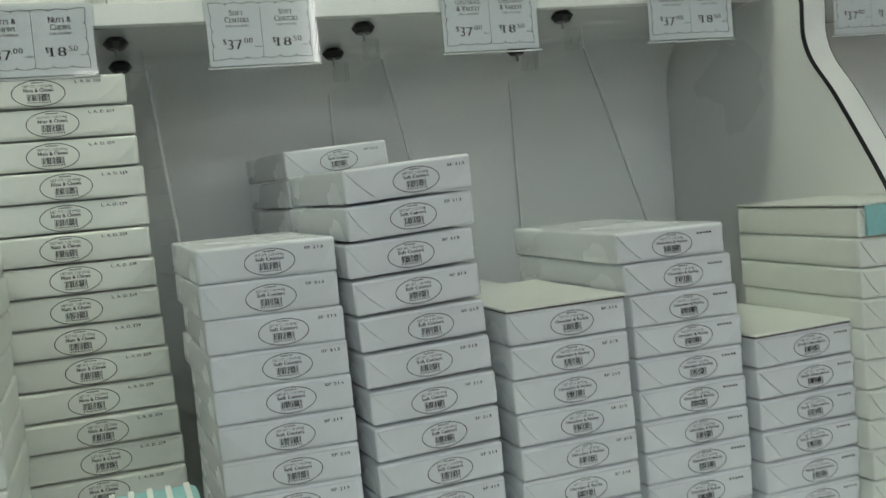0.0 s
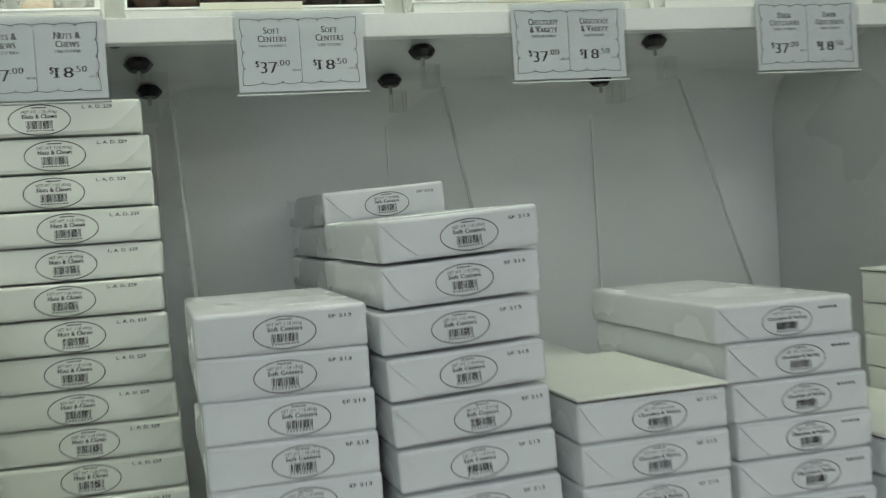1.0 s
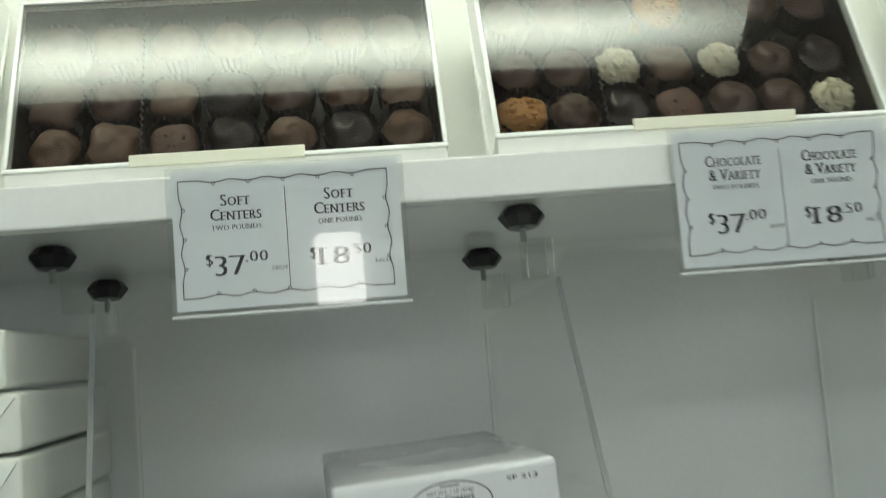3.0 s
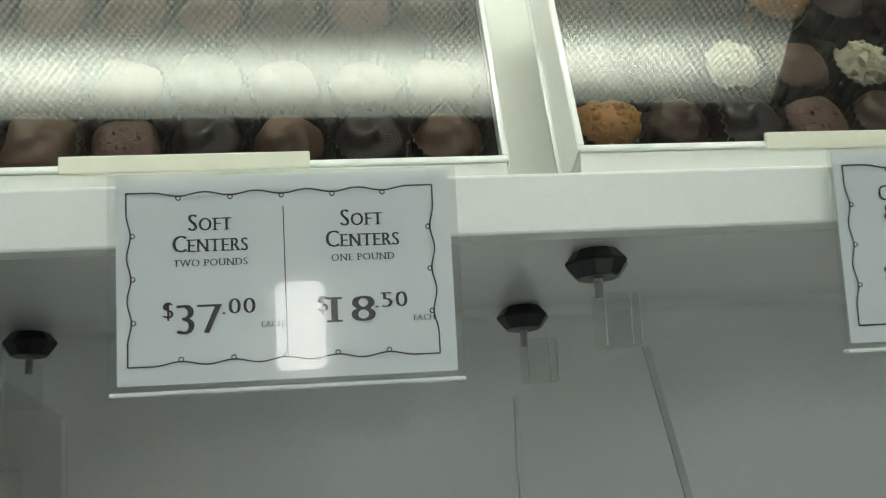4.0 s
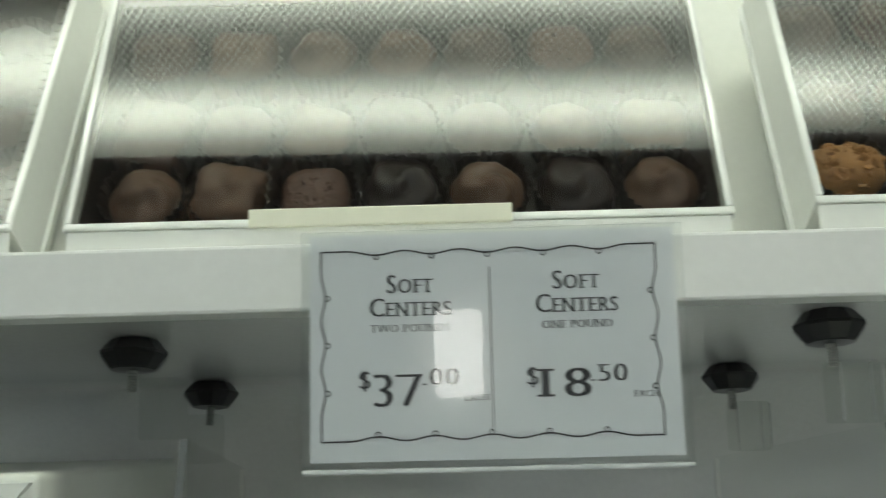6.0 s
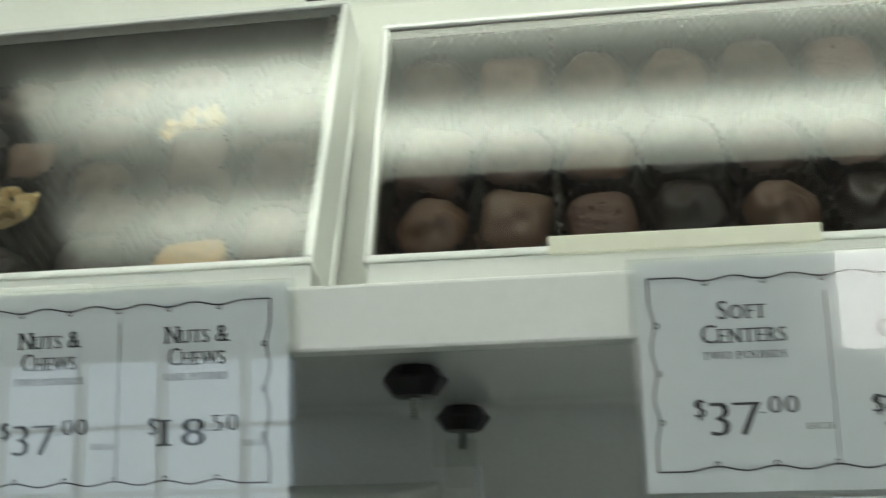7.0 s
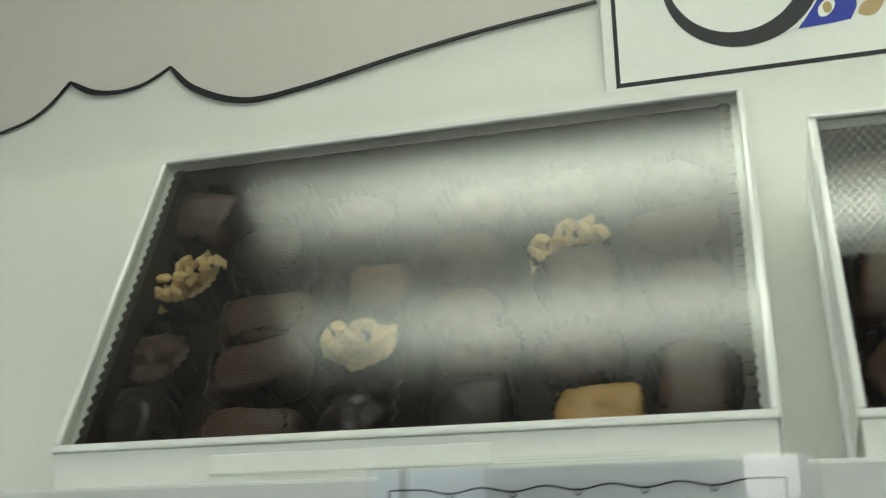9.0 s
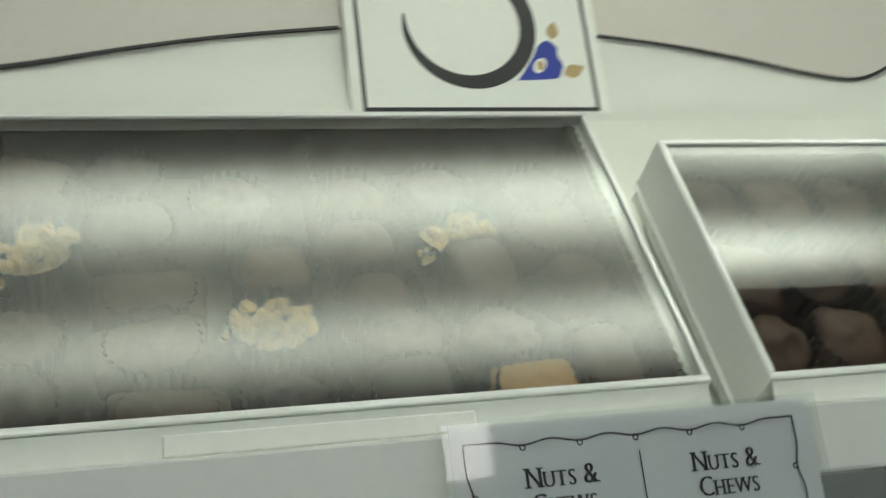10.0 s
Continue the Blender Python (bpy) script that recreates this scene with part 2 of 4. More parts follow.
def letters(bm, runs, x, z, y, squeeze=1.0, weight=0.0, align="centre", gap=0.12, fit=0.0, roman=False):
    """Sets runs of (text, size) in one line on a face that looks to -y, at height z. Returns its width.
    roman: thick stems, thin cross strokes and small feet."""
    if fit:
        squeeze *= fit / letters(None, runs, x, z, y, squeeze, weight, align, gap, 0.0, roman)
    made, width = [], 0.0
    for text, size, *pad in runs:
        width += sum(pad) * size * squeeze
        cu = bpy.data.curves.new("type", "FONT")
        cu.body, cu.size, cu.resolution_u, cu.offset = text, size, 3, weight - (0.024 * size if roman else 0.0)
        if roman:
            cu.space_character = 1.10
        ob = bpy.data.objects.new("type", cu)
        scene.collection.objects.link(ob)
        deps = bpy.context.evaluated_depsgraph_get()
        me = bpy.data.meshes.new_from_object(ob.evaluated_get(deps))
        lo, hi = min(v.co.x for v in me.vertices), max(v.co.x for v in me.vertices)
        made.append((me, width - lo * squeeze, size))
        width += (hi - lo) * squeeze + gap * size * squeeze
        bpy.data.objects.remove(ob), bpy.data.curves.remove(cu)
    width -= gap * runs[-1][1] * squeeze
    start = x - width / 2 if align == "centre" else x
    for me, dx, size in made:
        if bm is not None:
            feet = serifs(me, size) if roman else []
            place = Matrix(((squeeze, 0, 0, start + dx), (0, 0, 0, y), (0, 1, 0, z), (0, 0, 0, 1)))
            for a, b, c, d in feet:
                flat(bm, [(start + dx + squeeze * u, z + v) for u, v in ((a, c), (b + 0.068 * size, c), (b + 0.068 * size, d), (a, d))], y - 0.00002)
            me.transform(place)
            for k in range(5 if roman else 1):
                bm.from_mesh(me)
                me.transform(Matrix.Translation((0.017 * size * squeeze, -0.000004, 0)))
        bpy.data.meshes.remove(me)
    return width


def flat(bm, points, y):
    f = bm.faces.new([bm.verts.new((x, y, z)) for x, z in points])
    f.normal_update()
    if f.normal.y > 0:
        f.normal_flip()


# ---- the cabinet ----
X0, X1 = -1.25, 0.862          # between the end panels
BACK = 0.290                   # face of the cabinet's back
BASE = 0.79                    # the board on which the cartons stand
FASCIA = 0.008


def under(y):
    return 1.395 - 0.117 * (y - FASCIA)


def structure(name, bm, material, label, category, smooth=None):
    return tagged(part(name, bm, material, None, "", smooth), label, category, "", "structure")


structure("floor", box(-5, 5, -6.2, 0.7, -0.1, 0.0), FLOOR, "brown grey vinyl shop floor", "floor")
structure("ceiling", box(-5, 5, -6.2, 0.7, 2.75, 2.85), CEIL, "plain white shop ceiling", "ceiling")
structure("wall_north", box(-5, 5, 0.5, 0.7, 0, 2.75), WALL, "pale painted wall behind the display", "wall")
structure("wall_west", box(-5.2, -5, -6.2, 0.7, 0, 2.75), WALL, "pale painted side wall", "wall")
structure("wall_east", box(5, 5.2, -6.2, 0.7, 0, 2.75), WALL, "pale painted side wall", "wall")
south = box(-5, -3.7, -6.2, -6.0, 0, 2.75)
box(-3.7, -1.5, -6.2, -6.0, 0, 0.7, bm=south)
box(-3.7, -1.5, -6.2, -6.0, 2.0, 2.75, bm=south)
box(-1.5, 5, -6.2, -6.0, 0, 2.75, bm=south)
structure("wall_south", south, WALL, "pale painted wall with one wide window", "wall")
structure("backdrop", box(-4.4, -0.9, -6.6, -6.55, 0.2, 2.5), DAY, "pale blue daylight outside the window", "backdrop")
window = thing("window_1", pose(0, 0, 0), "wide shop window with white glazing bars", "window", kind="structure")
frame_bm = box(-3.7, -1.5, -6.14, -6.06, 0.7, 0.75)
box(-3.7, -1.5, -6.14, -6.06, 1.95, 2.0, bm=frame_bm)
part("window_frame", frame_bm, LAMINATE, window)
for i in range(5):
    x = -3.7 + i * 2.15 / 4
    part("glazing_bar", box(x, x + 0.05, -6.14, -6.06, 0.75, 1.95), LAMINATE, window)
for z in (1.13, 1.53):
    part("glazing_bar", box(-3.66, -1.54, -6.135, -6.065, z, z + 0.03), LAMINATE, window)

# shelf slab: level top, underside falling towards the back
structure("display_shelf", box(X0, X1 - 0.001, 0.0262, BACK + 0.02, 1.3994, 1.4040), LAMINATE, "white laminate shelf top under the display boxes", "shelf")
structure("fascia", box(X0, X1 - 0.012, FASCIA, 0.026, 1.382, 1.4045, 0.0012), LAMINATE, "white laminate strip along the shelf front", "trim")
cove = [(0.0268, under(0.0268))] + [(y, under(y)) for y in (0.1, 0.17, 0.2)]
for q in range(80, -1, -8):
    cove.append((BACK - 0.07 + 0.07 * math.cos(radians(q)), under(0.2) - 0.0785 + 0.0775 * math.sin(radians(q))))
cove += [(BACK, 0.05), (BACK + 0.02, 0.05), (BACK + 0.02, 1.3993), (0.0268, 1.3993)]
structure("cabinet_lining", prism(cove, "x", X0, X1 - 0.001), UNDERSIDE, "glossy pale lining curving from the shelf underside into the back", "wall", 30)
structure("base_board", box(X0, X1 - 0.001, -0.47, BACK, BASE - 0.03, BASE, 0.002), LAMINATE, "white laminate board under the carton stacks", "shelf")
structure("plinth", box(X0, X1 - 0.001, -0.44, -0.42, 0.0, BASE - 0.03), LAMINATE, "white cabinet front below the board", "cabinet")

# curved backing on which the display boxes lean
profile = [(0.0835, 1.4042)] + smooth_line([(0.0835, 1.4045), (0.112, 1.470), (0.1445, 1.540), (0.180, 1.578), (0.228, 1.600), (0.263, 1.618), (0.277, 1.650), (0.2775, 1.72), (0.2775, 2.05)], 6)
outer = [(y + 0.006, z - 0.002) for y, z in profile]
structure("display_backing", prism(profile + outer[::-1], "x", X0, X1 - 0.001), BACKING, "smooth white backing board behind the display boxes", "panel", 40)

# end panels with an S-shaped front edge
edge = smooth_line([(0.004, 1.75), (0.004, 1.46), (0.0, 1.41), (-0.012, 1.386), (-0.040, 1.371)], 8)[:-1] + [(-0.0395, 1.366)] + \
    smooth_line([(-0.0385, 1.352), (-0.039, 1.325), (-0.052, 1.296), (-0.085, 1.258), (-0.119, 1.212), (-0.168, 1.141), (-0.215, 1.06), (-0.25, 0.97), (-0.27, 0.86), (-0.275, 0.74)], 8)


edge = [(y - 0.008, z) for y, z in edge]


def end_panel(x):
    ob = thing("end_panel", pose(x, 0, 0), "white end panel with an S-curved front and a black edge line", "panel", kind="structure")
    part("board", prism(edge + [(-0.275, 0.0), (0.31, 0.0), (0.31, 1.75)], "x", 0.0, 0.030), LAMINATE, ob)
    band = [(y + 0.007, z) for y, z in edge]
    for side in (-0.0012, 0.0301):
        part("edge_line", prism(edge + band[::-1], "x", side, side + 0.0011), INK, ob, "black line along the curved edge")


end_panel(X1)
end_panel(X0 - 0.030)
# the neighbouring bay
structure("fascia_east", box(X1 + 0.034, 1.9, FASCIA, 0.026, 1.382, 1.4045, 0.0012), LAMINATE, "white laminate strip of the next bay", "trim")
structure("shelf_east", box(X1 + 0.034, 1.9, 0.0262, BACK, 1.385, 1.3995), UNDERSIDE, "white shelf of the next bay", "shelf")
structure("cabinet_back_east", box(X1 + 0.034, 1.9, BACK, BACK + 0.02, 0.05, 1.385), INSIDE, "pale grey back panel of the next bay", "wall")


# ---- lights ----
# unseen canopy, added to hold the light inferred from the lids' reflections
structure("canopy", box(X0, X1 - 0.001, -0.335, 0.31, LENS_Z + 0.042, LENS_Z + 0.07, 0.002), LAMINATE, "unseen white canopy board added to hold the light", "panel")
structure("canopy_back", box(X0, X1 - 0.001, 0.2845, 0.31, 2.05, LENS_Z + 0.0415), LAMINATE, "unseen white board added between the header and the canopy", "panel")


def strip_light(x0, x1, y0, y1):
    ob = thing("canopy_light", pose(0, 0, 0), "long white fluorescent fitting with a prismatic lens under the canopy", "lamp")
    part("housing", box(x0 - 0.02, x1 + 0.02, y0 - 0.012, y1 + 0.012, LENS_Z + 0.0102, LENS_Z + 0.0418, 0.003), CEIL, ob)
    part("diffuser", box(x0, x1, y0, y1, LENS_Z, LENS_Z + 0.010, 0.002), TUBE, ob, "glowing white prismatic diffuser")


strip_light(-0.45, 0.77, -0.304, -0.070)


# unseen panels, added to fill the shop with frontal light
def fill_panel(x, y):
    ob = thing("fill_panel", pose(x, y, 2.75), "unseen square ceiling panel added for fill light", "lamp", "ceiling light panels")
    rim = box(-0.3, 0.3, -0.3, -0.27, -0.02, -0.0002)
    box(-0.3, 0.3, 0.27, 0.3, -0.02, -0.0002, bm=rim)
    box(-0.3, -0.27, -0.27, 0.27, -0.02, -0.0002, bm=rim)
    box(0.27, 0.3, -0.27, 0.27, -0.02, -0.0002, bm=rim)
    part("frame", rim, LAMINATE, ob)
    part("diffuser", box(-0.269, 0.269, -0.269, 0.269, -0.014, -0.0004), PANEL, ob, "glowing white diffuser")


for px, py in ((-0.7, -2.7), (0.9, -2.7), (2.5, -2.7), (-0.7, -4.7), (0.9, -4.7), (2.5, -4.7)):
    fill_panel(px, py)


# unseen sources, added so that the signs mirror two bright spots
def glint_source(x, z, w, h):
    ob = thing("glint_source", pose(x, -6.0, z), "small bright source added for the sign reflections", "lamp", "wall lamps")
    part("back_plate", box(-w * 0.3, w * 0.3, 0.0002, 0.02, -h * 0.3, h * 0.3, 0.004), LAMINATE, ob)
    part("shade", box(-w / 2, w / 2, 0.0202, 0.16, -h / 2, h / 2, 0.04), LAMP, ob, "glowing white face of the added source")


glint_source(0.10, 1.80, 0.28, 0.5)
glint_source(1.65, 2.15, 0.34, 0.62)


# ---- wrapped cartons ----
BW, BD, BH, PITCH = 0.1205, 0.212, 0.0306, 0.0315


def carton_mesh(material, seed):
    """A paper-wrapped box with soft edges and slightly bulging faces."""
    rnd = random.Random(seed)
    bm = box(-BW / 2, BW / 2, 0, BD, 0, BH)
    bmesh.ops.subdivide_edges(bm, edges=bm.edges[:], cuts=3, use_grid_fill=True)
    for v in bm.verts:
        u, w, h = v.co.x / BW * 2, v.co.y / BD * 2 - 1, v.co.z / BH * 2 - 1
        if abs(h) > 0.99:
            v.co.z -= math.copysign(0.0003 * max(abs(u), abs(w)) ** 4, h)
        if abs(w) > 0.99:
            v.co.y -= math.copysign(0.0009 * max(abs(u), abs(h)) ** 4 + rnd.uniform(0, 0.0004), w)
        if abs(u) > 0.99:
            v.co.x -= math.copysign(0.0007 * max(abs(w), abs(h)) ** 4, u)
    sharp = [e for e in bm.edges if len(e.link_faces) == 2 and e.calc_face_angle(0) > 0.9]
    bmesh.ops.bevel(bm, geom=sharp, offset=0.0028, segments=3, profile=0.55, affect="EDGES")
    ob = part("carton", bm, material, None, "", 50)
    me = ob.data
    bpy.data.objects.remove(ob)
    return me


def fold_mesh(material, seed):
    """The trapezoid end flap of the wrap, folded over two gussets on a box's front end."""
    rnd = random.Random(seed)
    a = BW / 2 - 0.0022
    r, q = 0.016 + rnd.uniform(-0.003, 0.006), 0.012 + rnd.uniform(-0.004, 0.005)
    low = 0.0028 + rnd.uniform(0, 0.002)
    outline = [(-a, BH - 0.0030), (-a + r * 0.55, BH * 0.5 + rnd.uniform(-0.0006, 0.0006)), (-a + r, low + 0.003), (-a + r + 0.004, low), (a - q - 0.003, low + rnd.uniform(0, 0.001)),
               (a - q, low + 0.003), (a - q * 0.4, BH * 0.55), (a, BH - 0.0034)]
    ob = part("flap", prism(outline, "y", -0.0010, 0.0014), material)
    me = ob.data
    bpy.data.objects.remove(ob)
    return [me]


def printing_mesh(title, code):
    """The oval label with its writing and bar code, and the code line beside it."""
    bm = bmesh.new()
    y, cx, cz = -0.0012, 0.0022, BH * 0.47
    n = 40
    rx, rz, w = 0.0219, 0.0115, 0.0007
    outer = [bm.verts.new((cx + rx * math.cos(2 * math.pi * i / n), y, cz + rz * math.sin(2 * math.pi * i / n))) for i in range(n)]
    inner = [bm.verts.new((cx + (rx - w) * math.cos(2 * math.pi * i / n), y, cz + (rz - w) * math.sin(2 * math.pi * i / n))) for i in range(n)]
    for i in range(n):
        bm.faces.new((outer[i], outer[(i + 1) % n], inner[(i + 1) % n], inner[i]))
    letters(bm, [("NET WT. 1 LB (454g)", 0.0031)], cx, cz + 0.0050, y, 0.82, fit=0.0245)
    size = 0.0042 if len(title) < 14 else 0.0036
    letters(bm, [(title, size)], cx, cz + 0.0012, y, 0.98, 0.00013, fit=0.0240 if len(title) < 14 else 0.0335, roman=True)
    flat(bm, [(cx - 0.0052, cz + 0.0087), (cx + 0.0052, cz + 0.0087), (cx + 0.0052, cz + 0.0094), (cx - 0.0052, cz + 0.0094)], y)
    rnd = random.Random(3)
    x = cx - 0.0096
    while x < cx + 0.0090:
        w = rnd.choice((0.0003, 0.0005, 0.0007))
        flat(bm, [(x, cz - 0.0065), (x + w, cz - 0.0065), (x + w, cz - 0.0006), (x, cz - 0.0006)], y)
        x += w + rnd.choice((0.0002, 0.0003, 0.0006))
    for i in range(9):
        x = cx - 0.0095 + i * 0.0022
        flat(bm, [(x, cz - 0.0082), (x + 0.0013, cz - 0.0082), (x + 0.0013, cz - 0.0073), (x, cz - 0.0073)], y)
    if code:
        letters(bm, [(code, 0.0034)], 0.0325, BH - 0.0088, y, 1.12, 0.00005, "left", fit=0.0165 if len(code) < 8 else 0.0215)
    else:
        for i in range(5):
            x = 0.030 + i * 0.0034
            flat(bm, [(x, BH - 0.0090), (x + 0.0023, BH - 0.0090), (x + 0.0023, BH - 0.0072), (x, BH - 0.0072)], y)
    ob = part("printing", bm, INK)
    me = ob.data
    bpy.data.objects.remove(ob)
    return me


CARTONS = [carton_mesh(PAPER, i) for i in range(3)]
CREAMS = [carton_mesh(CREAM, i) for i in range(3)]
FOLDS = [fold_mesh(PAPER, i) for i in range(4)]
CREAM_FOLDS = [fold_mesh(CREAM, i) for i in range(4)]
PRINTS = {"soft": printing_mesh("Soft Centers", "SF 213"), "nuts": printing_mesh("Nuts & Chews", "L. A. D. 229"),
          "variety": printing_mesh("Chocolate & Variety", "SF 215"), "mixed": printing_mesh("Chocolate & Variety", ""), "dark": printing_mesh("Dark Chocolates", "")}
KINDS = {"soft": "soft centers", "nuts": "nuts and chews", "variety": "chocolate variety", "mixed": "chocolate variety", "dark": "dark chocolates", "": "plain"}
lid_bm = box(-BW / 2 - 0.0005, BW / 2 + 0.0005, -0.0005, BD + 0.0005, 0, 0.0024, 0.0008)
lid_ob = part("lid", lid_bm, CREAM)
LID = lid_ob.data
bpy.data.objects.remove(lid_ob)


def stack(kind, right_edges, front, top, group, cream=False, ajar=False, turn=0.0, wide=1.0, lean=0.0, deep=1.0):
    """A stack down to the base board. right_edges: x of the right edge of each carton from the top; the lowest value repeats."""
    rnd = random.Random(group)
    n = round((top - BASE) / PITCH)
    step = (top - BASE) / n
    for i in range(n):
        right = right_edges[min(i, len(right_edges) - 1)]
        z = BASE + (n - 1 - i) * step
        yaw = turn + rnd.uniform(-0.9, 0.9)
        where = "on top" if i == 0 else "in its stack" if i < n - 1 else "at the bottom"
        m = pose(right - BW * wide / 2, front + rnd.uniform(-0.002, 0.002), z + 0.0001 + BW * wide / 2 * abs(math.sin(radians(lean))) * (1 - i / n), 0, -lean * (1 - i / n) + rnd.uniform(-0.15, 0.15), yaw)
        ob = thing("candy_box", m, f"white paper-wrapped {KINDS[kind]} candy box {where}", "candy box", group)
        which = CREAMS if cream else CARTONS
        body = shared("carton", which[i % 3], ob, Matrix.Diagonal((wide, deep, 1, 1)))
        for flap in (CREAM_FOLDS if cream else FOLDS)[rnd.randrange(4)]:
            shared("flap", flap, body)
        if kind:
            swell = 1.0 + 0.45 * (wide - 1.0)
            shared("printing", PRINTS[kind], body, pose(rnd.uniform(-0.004, 0.004), 0, rnd.uniform(-0.0006, 0.0006) - 0.0145 * (swell - 1)) @ Matrix.Diagonal((swell / wide, 1, swell, 1)))
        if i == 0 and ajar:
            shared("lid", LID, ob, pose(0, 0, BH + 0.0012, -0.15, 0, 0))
            # dark strip paints in the shade beneath the raised lid
            part("inner_tray", box(-BW / 2 + 0.001, BW / 2 - 0.001, 0.0006, BD - 0.001, BH - 0.0002, BH + 0.0012), CUP, ob, "dark strip painted as shade under the lifted lid")


stack("nuts", [0.070, 0.0755, 0.0755, 0.079, 0.080, 0.078, 0.080, 0.081, 0.083, 0.085, 0.0865, 0.088, 0.090], 0.003, 1.334, "nuts and chews boxes", True, turn=2.4, wide=1.4)
stack("soft", [0.2205, 0.2205, 0.2225, 0.2235, 0.2245, 0.225], -0.247, 1.154, "soft centers boxes in front", turn=1.7)
stack("soft", [0.3505, 0.350, 0.3475, 0.3505, 0.352, 0.354, 0.356, 0.357], -0.253, 1.2115, "soft centers boxes beside", turn=3.0, lean=3.0)
stack("soft", [0.347, 0.3475, 0.347], 0.014, 1.2405, "soft centers boxes behind", turn=4.0, lean=2.6)
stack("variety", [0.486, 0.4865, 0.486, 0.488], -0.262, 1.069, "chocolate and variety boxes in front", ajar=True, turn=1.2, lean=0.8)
stack("", [0.490, 0.489], -0.018, 1.060, "variety boxes behind", True)
stack("mixed", [0.608, 0.614, 0.618, 0.6215, 0.6205, 0.622], -0.243, 1.129, "chocolate and variety boxes beside", turn=1.4, deep=1.2)
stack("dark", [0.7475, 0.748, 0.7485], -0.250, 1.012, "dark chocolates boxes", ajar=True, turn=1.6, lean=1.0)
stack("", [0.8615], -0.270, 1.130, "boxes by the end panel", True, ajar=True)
stack("", [-0.066, -0.064, -0.062], -0.252, 1.170, "boxes in the next bay", True)

# teal gift wrap
tagged(part("gift_sleeve", box(0.748, 0.8605, -0.276, -0.2725, 1.101, 1.131, 0.0006), TEAL), "teal paper sleeve over a candy box end", "gift wrap")
gift = thing("gift_box", pose(0.045, -0.42, BASE), "tall teal gift box with pale stripes on the board", "gift box")
part("body", box(-0.035, 0.03, -0.035, 0.03, 0.0002, 0.208, 0.006), TEAL, gift)
for i in range(5):
    x = -0.030 + i * 0.0125
    part("stripe", box(x, x + 0.004, -0.0354, 0.0304, 0.006, 0.2084), CARD, gift, "pale stripe")


# ---- divider sheets with their brackets, and the knobs that hold them ----
def divider(x, lower):
    ob = thing("divider", pose(x, 0, 0, 0, 0, 6.2), "clear acrylic divider hanging under the shelf", "divider", "acrylic dividers")
    outline = [(0.080, 1.342), (BACK - 0.004, 1.325), (BACK - 0.004, lower), (0.080 - 0.50 * (1.342 - lower), lower)]
    part("sheet", prism(outline, "x", -0.0012, 0.0012), ACRYLIC, ob)
    line = [(0.080, 1.342), (0.0815, 1.342), (0.0815 - 0.50 * (1.342 - lower), lower), (0.080 - 0.50 * (1.342 - lower), lower)]
    part("front_edge", prism(line, "x", -0.0015, 0.0015), SHEET_EDGE, ob, "grey polished edge")
    part("back_edge", box(-0.0013, 0.0013, BACK - 0.004, BACK - 0.002, lower, 1.325), RIM, ob, "pale polished edge")
    for y, z in ((0.088, 1.342), (0.205, 1.330)):
        tab = box(-0.0175, -0.0013, y - 0.008, y + 0.010, z, z + 0.024, 0.0012)
        block = part("bracket", tab, ACRYLIC_BLOCK, ob, "clear acrylic hanging block")
        # edge highlights of the clear block, painted as thin pale strips
        for ex in (-0.0181, -0.0062, -0.0019) if x > 0.2 else ():
            part("bright_edge", box(ex, ex + 0.0006, y - 0.0086, y - 0.0080, z + 0.001, z + 0.023), BLOCK_HIGHLIGHT, block, "pale strip painted as a block edge highlight")


for dx in (0.1035, 0.3735, 0.6367):
    divider(dx, BASE + 0.002)


def knob(x, y):
    z = under(y)
    ob = thing("knob", pose(x, y, z, -6.7, 0, 0), "black faceted plastic knob screwed under the shelf", "knob", "shelf knobs")
    part("head", lathe([(0.0095, -0.0003), (0.0105, -0.0012), (0.0142, -0.0055), (0.0142, -0.0068), (0.0100, -0.0122), (0.0090, -0.0128)], 10), BLACK_PLASTIC, ob, "black plastic head")
    thread = [(0.0022 if i % 2 else 0.0018, -0.0129 - i * 0.0006) for i in range(16)]
    part("screw", lathe(thread, 10), STEEL, ob, "bare steel screw end")


for kx, ky in ((0.066, 0.107), (0.0715, 0.216), (0.3475, 0.088), (0.3345, 0.204), (0.599, 0.076), (0.600, 0.236), (-0.20, 0.090), (-0.20, 0.212)):
    knob(kx, ky)
hole = tagged(part("screw_hole", lathe([(0.0045, 0.0), (0.0045, 0.0006)], 14), BLACK_PLASTIC), "small dark screw hole plug under the shelf", "screw", "", "")
hole.matrix_basis = pose(0.047, 0.064, under(0.064) - 0.0005, -6.7, 0, 0)


# ---- price signs ----
CW, CH = 0.118, 0.0720


